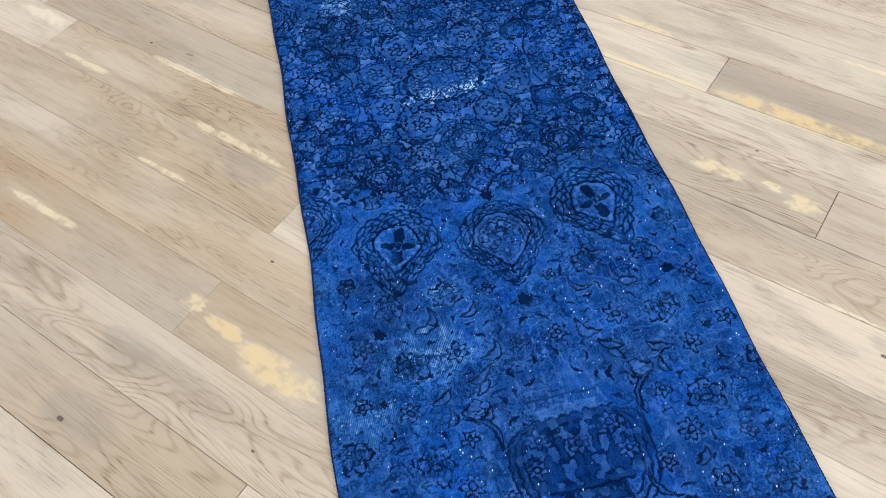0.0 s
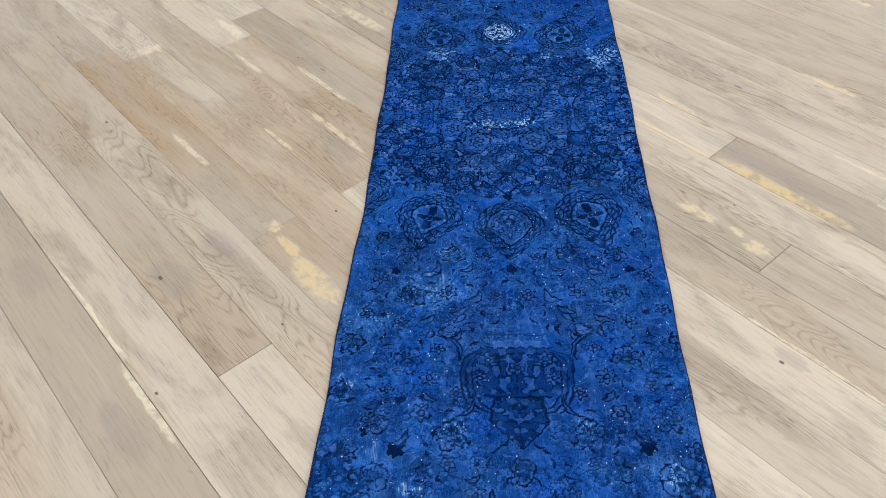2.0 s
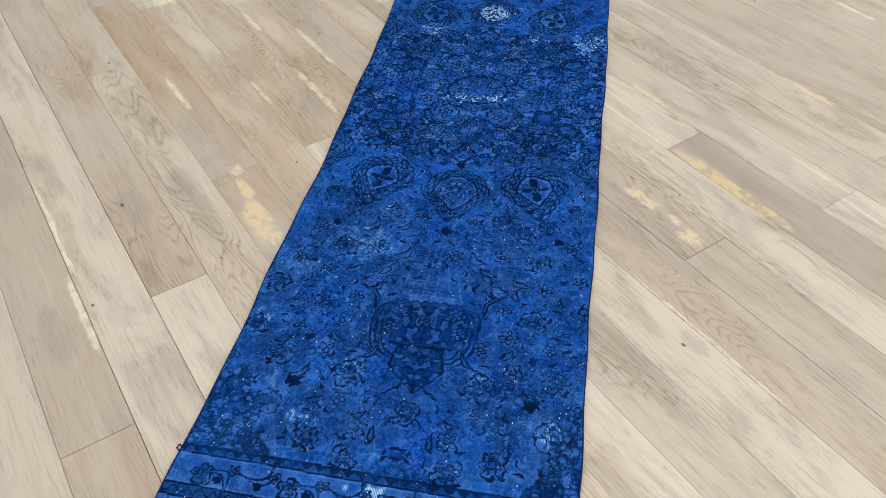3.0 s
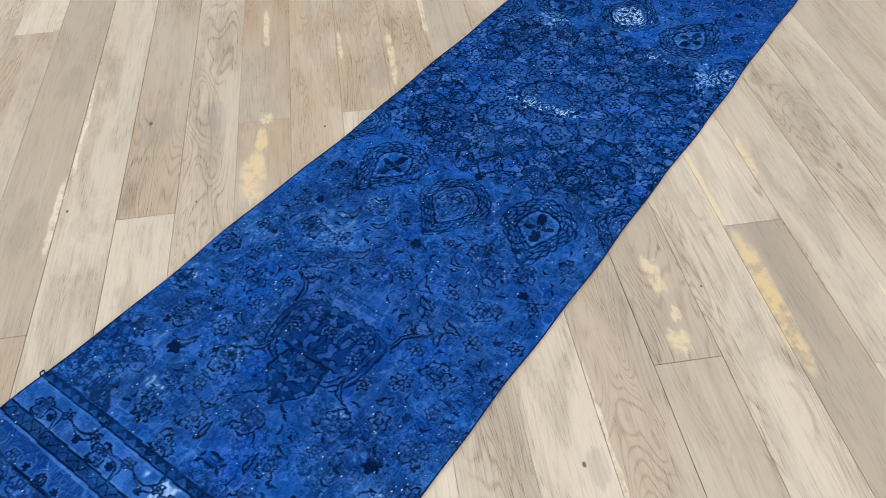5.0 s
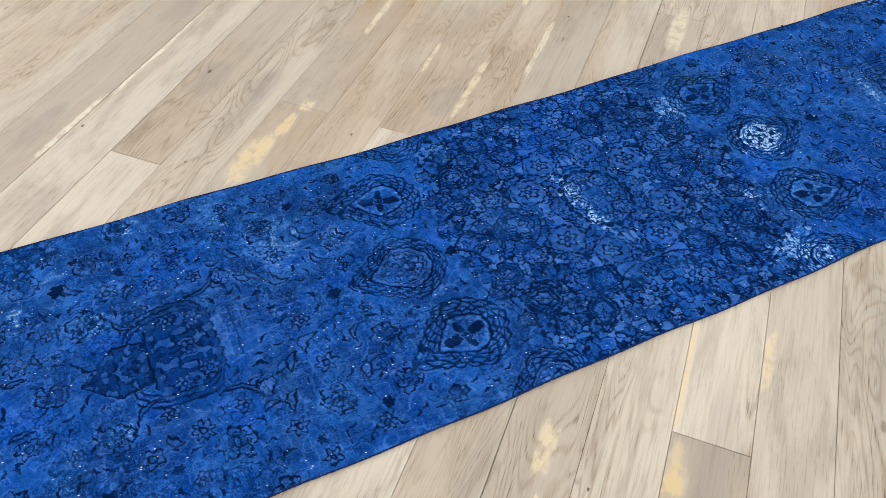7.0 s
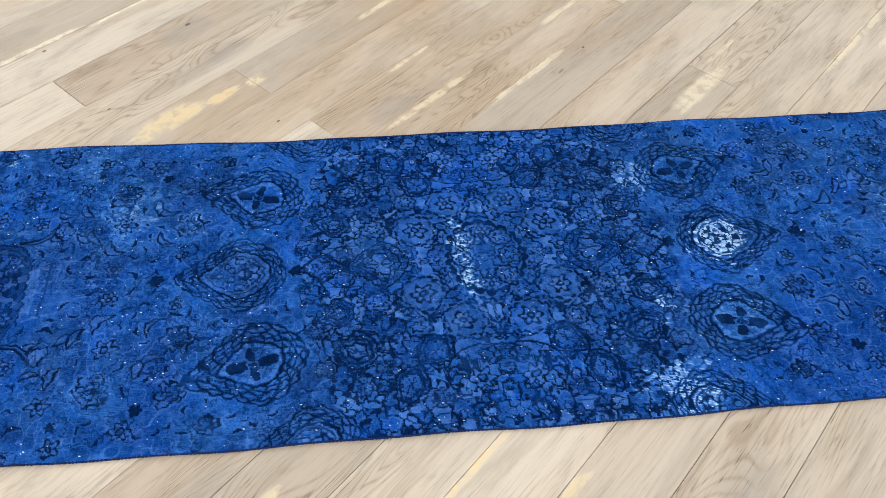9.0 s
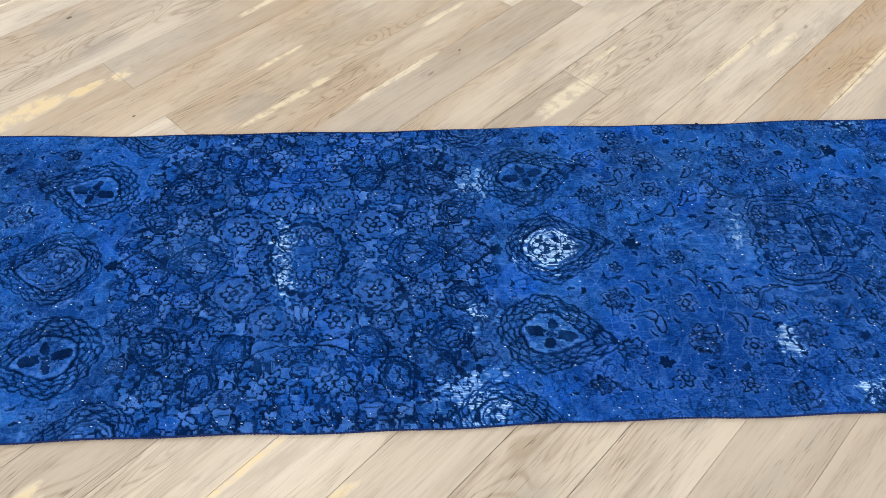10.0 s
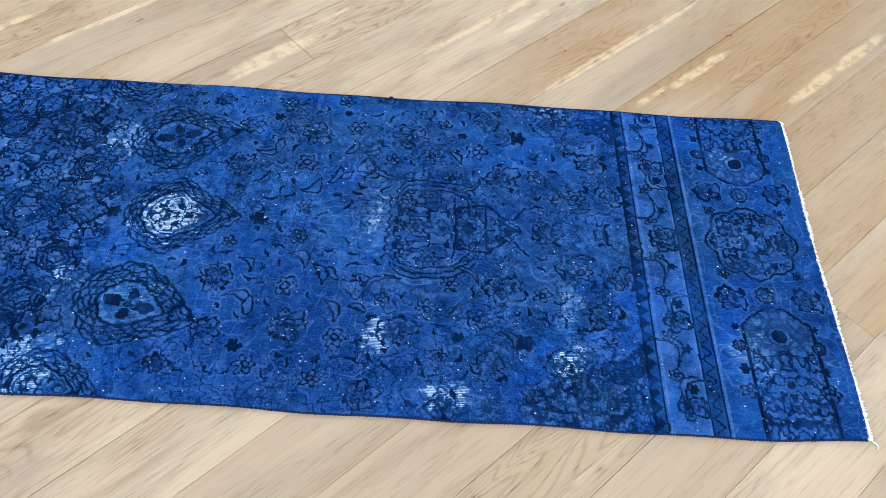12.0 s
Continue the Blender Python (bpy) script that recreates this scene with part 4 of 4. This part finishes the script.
def grid_mesh(name, x, y, z, material):
    rows, cols = x.shape
    me = bpy.data.meshes.new(name)
    me.vertices.add(rows * cols)
    me.vertices.foreach_set("co", np.stack((x, y, z), -1).astype(np.float32).ravel())
    idx = np.arange(rows * cols).reshape(rows, cols)
    quads = np.stack((idx[:-1, :-1], idx[:-1, 1:], idx[1:, 1:], idx[1:, :-1]), -1).reshape(-1, 4)
    me.loops.add(quads.size)
    me.polygons.add(len(quads))
    me.polygons.foreach_set("loop_start", np.arange(0, quads.size, 4, dtype=np.int32))
    me.loops.foreach_set("vertex_index", quads.ravel().astype(np.int32))
    me.update(calc_edges=True)
    me.polygons.foreach_set("use_smooth", np.ones(len(quads), dtype=bool))
    me.materials.append(material)
    return me


rug = new("runner_rug")
tagged(rug, "long worn blue overdyed wool runner on the oak floor", "rug")
pile_mesh = grid_mesh("woven_field", KX, KY, height, WOOL)
for name, values in (("line", line), ("fill", fill), ("wear", wear), ("fleck", fleck), ("dye", dye)):
    a = pile_mesh.attributes.new(name, "FLOAT", "POINT")
    a.data.foreach_set("value", values.astype(np.float32).ravel())
pile = new("woven_field", pile_mesh)
pile.parent = rug
tagged(pile, "blue wool pile with dark floral outlines and pale worn patches")


def cord(bm, points, radius, sides=7):
    """A round cord through the points."""
    rings = []
    for k, p in enumerate(points):
        d = (points[min(k + 1, len(points) - 1)] - points[max(k - 1, 0)]).normalized()
        up = Vector((0, 0, 1)) if abs(d.z) < 0.9 else Vector((1, 0, 0))
        u = d.cross(up).normalized()
        w = u.cross(d)
        r = radius[k]
        rings.append([bm.verts.new(p + u * (r * math.cos(2 * math.pi * s / sides)) + w * (r * math.sin(2 * math.pi * s / sides))) for s in range(sides)])
    for a, b in zip(rings, rings[1:]):
        for s in range(sides):
            f = bm.faces.new((a[s], a[(s + 1) % sides], b[(s + 1) % sides], b[s]))
            f.smooth = True
    bm.faces.new(rings[0][::-1])
    bm.faces.new(rings[-1])


# overcast binding along both sides, its thread wound round and round
for side, col in (("left", 0), ("right", nx - 1)):
    bm = bmesh.new()
    pts, rad = [], []
    for j in range(0, ny, 2):
        out = -0.0012 if side == "left" else 0.0012
        pts.append(Vector((KX[j, col] + out, KY[j, col], max(height[j, col] * 0.65, 0.0030))))
        rad.append(0.0018 + 0.0005 * math.sin(j * 1.45) + random.uniform(-0.0003, 0.0003))
    cord(bm, pts, rad)
    part("binding", bm, NAVY, rug, "dark navy overcast side binding")

# cut white warp ends at both ends of the rug
for j, way in ((ny - 1, 1), (0, -1)):
    bm = bmesh.new()
    for i in range(0, nx, 1):
        base = Vector((KX[j, i], KY[j, i] - way * 0.002, 0.0040))
        long = random.uniform(0.004, 0.009) + 0.005 * math.sin(i * 0.021 + 1) ** 2 * random.random()
        tip = base + Vector((random.uniform(-0.003, 0.003), way * long, -0.0022 + random.uniform(0, 0.002)))
        mid = (base + tip) / 2 + Vector((random.uniform(-0.001, 0.001), 0, 0.001))
        cord(bm, [base, mid, tip], [0.0021, 0.0020, 0.0014], 4)
    tagged(part("fringe", bm, WHITE_YARN, rug, "short cut white warp ends"), kind="stuff")


def loose_thread(points, radius, material, label):
    bm = bmesh.new()
    pts = [Vector(p) for p in points]
    smooth = []
    for k in range(len(pts) - 1):
        for s in range(4):
            smooth.append(pts[k].lerp(pts[k + 1], s / 4))
    smooth.append(pts[-1])
    cord(bm, smooth, [radius] * len(smooth), 5)
    part("loose_thread", bm, material, rug, label)


loose_thread([(0.424, 2.390, 0.004), (0.434, 2.392, 0.003), (0.440, 2.400, 0.002), (0.449, 2.398, 0.0015)], 0.0012, WHITE_YARN, "loose white warp thread")
loose_thread([(-0.450, -0.890, 0.006), (-0.460, -0.886, 0.008), (-0.463, -0.894, 0.006), (-0.455, -0.899, 0.005)], 0.0017, NAVY, "loose navy thread tuft")
loose_thread([(-0.379, 1.482, 0.005), (-0.384, 1.485, 0.007), (-0.385, 1.490, 0.005), (-0.379, 1.492, 0.004)], 0.0017, NAVY, "loose navy thread tuft")

# ---- the oak floor, board by board ----
bm = bmesh.new()
box(bm, (A0 - T, C0 - T, -0.10), (A1 + T, C1 + T, -0.016))
floor = new("floor", mesh_of("floor", bm, simple("subfloor", (0.10, 0.08, 0.06), 0.9)))
floor.matrix_world = ROOM
tagged(floor, "bleached oak board floor with pale sapwood streaks", "floor", kind="structure")

# board ends that are known, by row: row 0 starts at the seam b = -SEAM
ENDS = {-2: (1.064, -0.8), -1: (-0.24, 1.90), 0: (1.95, -1.1), 1: (0.105, 2.05), 2: (1.227, -0.70), 3: (0.452, 1.716), 4: (1.59, -0.35), 5: (0.450, 2.15),
        6: (1.430, -0.40), 7: (1.580, -0.15), 8: (0.50, -1.60), 9: (1.300, -0.545), 10: (0.80, -1.70), 11: (-0.177, 0.90), 12: (-0.615, 1.30), 13: (1.00, -1.90),
        14: (-0.561, 1.20), 15: (1.40, -1.50), 16: (-0.400, 1.60), 17: (1.70, -0.9), 18: (1.687, -0.3)}
# tint of a board: 0 pale to 1 brown, and its warmth; some rows from 8 up also carry local light
TINTS = {(-1, 0): (0.55, 0.35), (-1, 2): (0.55, 0.35), (-1, 3): (0.50, 0.3), (-1, 1): (0.58, 0.30), (-2, 0): (0.40, 0.3), (-2, 1): (0.12, 0.1), (0, 0): (0.26, 0.25), (1, 1): (0.50, 0.25), (1, 0): (0.20, 0.25), (2, 0): (0.32, 0.15), (2, 1): (0.45, 0.40), (3, 0): (0.45, 0.6),
         (3, 1): (0.50, 0.8), (4, 0): (0.25, 0.6), (5, 1): (0.35, 0.5), (6, 0): (0.25, 0.5), (6, 1): (0.12, 0.2), (13, 1): (0.38, 0.9), (14, 1): (0.30, 0.15), (15, 1): (0.50, 0.9), (16, 1): (0.20, 0.3), (17, 1): (0.45, 0.8), (18, 0): (0.50, 0.6), (7, 0): (0.50, 0.50), (7, 1): (0.05, 0.1),
         (8, 0): (0.40, 0.2), (9, 0): (0.50, 0.05), (9, 1): (0.30, 0.15), (10, 0): (0.18, 0.1), (11, 0): (0.62, 0.20), (9, 2): (0.42, 0.20), (14, 3): (0.46, 0.95), (16, 3): (0.50, 0.70), (12, 3): (0.38, 0.8), (13, 3): (0.42, 0.9), (15, 3): (0.45, 1.0), (17, 3): (0.40, 1.0), (18, 1): (0.42, 1.0), (7, 2): (0.10, 0.15), (13, 0): (0.34, 0.10), (15, 0): (0.16, 0.2), (17, 0): (0.32, 0.3), (11, 1): (0.10, 0.15), (12, 0): (0.12, 0.1), (12, 1): (0.32, 0.12)}
rnd = random.Random(5)
OPEN_SEAMS = (-1, 0, 1, 8, 9, 11, 13)      # rows that have shrunk apart a little


def lean(b):
    """The seams fan out a little across the room."""
    return 0.004 - 0.016 * min(max((b + 0.3) / 0.9, 0.0), 1.25)


def seam_at(row):
    return -SEAM + row * PITCH - (0.012 if row < 0 else 0.0)


for row in range(-15, 32):
    b_lo, b_hi = seam_at(row), seam_at(row + 1)
    if -b_lo < C0 or -b_hi > C1:
        continue
    ends = sorted(ENDS.get(row, (rnd.uniform(-1.4, 0.2), rnd.uniform(0.6, 2.2))))
    while ends[0] - 1.9 > A0:
        ends.insert(0, ends[0] - rnd.uniform(1.4, 1.9))
    while ends[-1] + 1.9 < A1:
        ends.append(ends[-1] + rnd.uniform(1.4, 1.9))
    known = sorted(ENDS.get(row, ()))
    stops = [A0] + ends + [A1]
    for lo, hi in zip(stops, stops[1:]):
        bm = bmesh.new()
        gap = 0.0007 if row in OPEN_SEAMS else 0.00015 + 0.0002 * rnd.random()
        c_hi, c_lo = min(-b_lo - gap, C1), max(-b_hi + gap, C0)
        width_mid = (c_lo + c_hi) / 2
        box(bm, (lo + gap, c_lo, -0.016), (hi - gap, c_hi, 0.0 - rnd.uniform(0, 0.0002)), 0.0004)
        for v in bm.verts:
            v.co.y -= lean(b_lo if v.co.y > width_mid else b_hi) * v.co.x
        board = part("board", bm, OAK, floor)
        slot = -1
        if known:
            main = ENDS[row][0]
            slot = 0 if abs(hi - main) < 1e-6 else 1 if abs(lo - main) < 1e-6 else 2 if abs(hi - known[0]) < 1e-6 else 3 if abs(lo - known[-1]) < 1e-6 else -1
        tone, warm = TINTS.get((row, slot), (rnd.uniform(0.05, 0.55), rnd.uniform(0.0, 0.5)))
        # far boards are forced darker: the weaker light there goes into their tint
        if row >= 15 and lo < 0.6:
            tone, warm = max(tone, 0.52), min(warm, 0.15)
        elif row >= 9 and row != 12 and hi < 0.2:          # greyer boards towards the far corner, again dimmer light held in the tint
            tone, warm = max(tone, 0.42 + 0.20 * rnd.random()), min(warm, 0.12)
        board.color = (tone, warm, 0, 1)
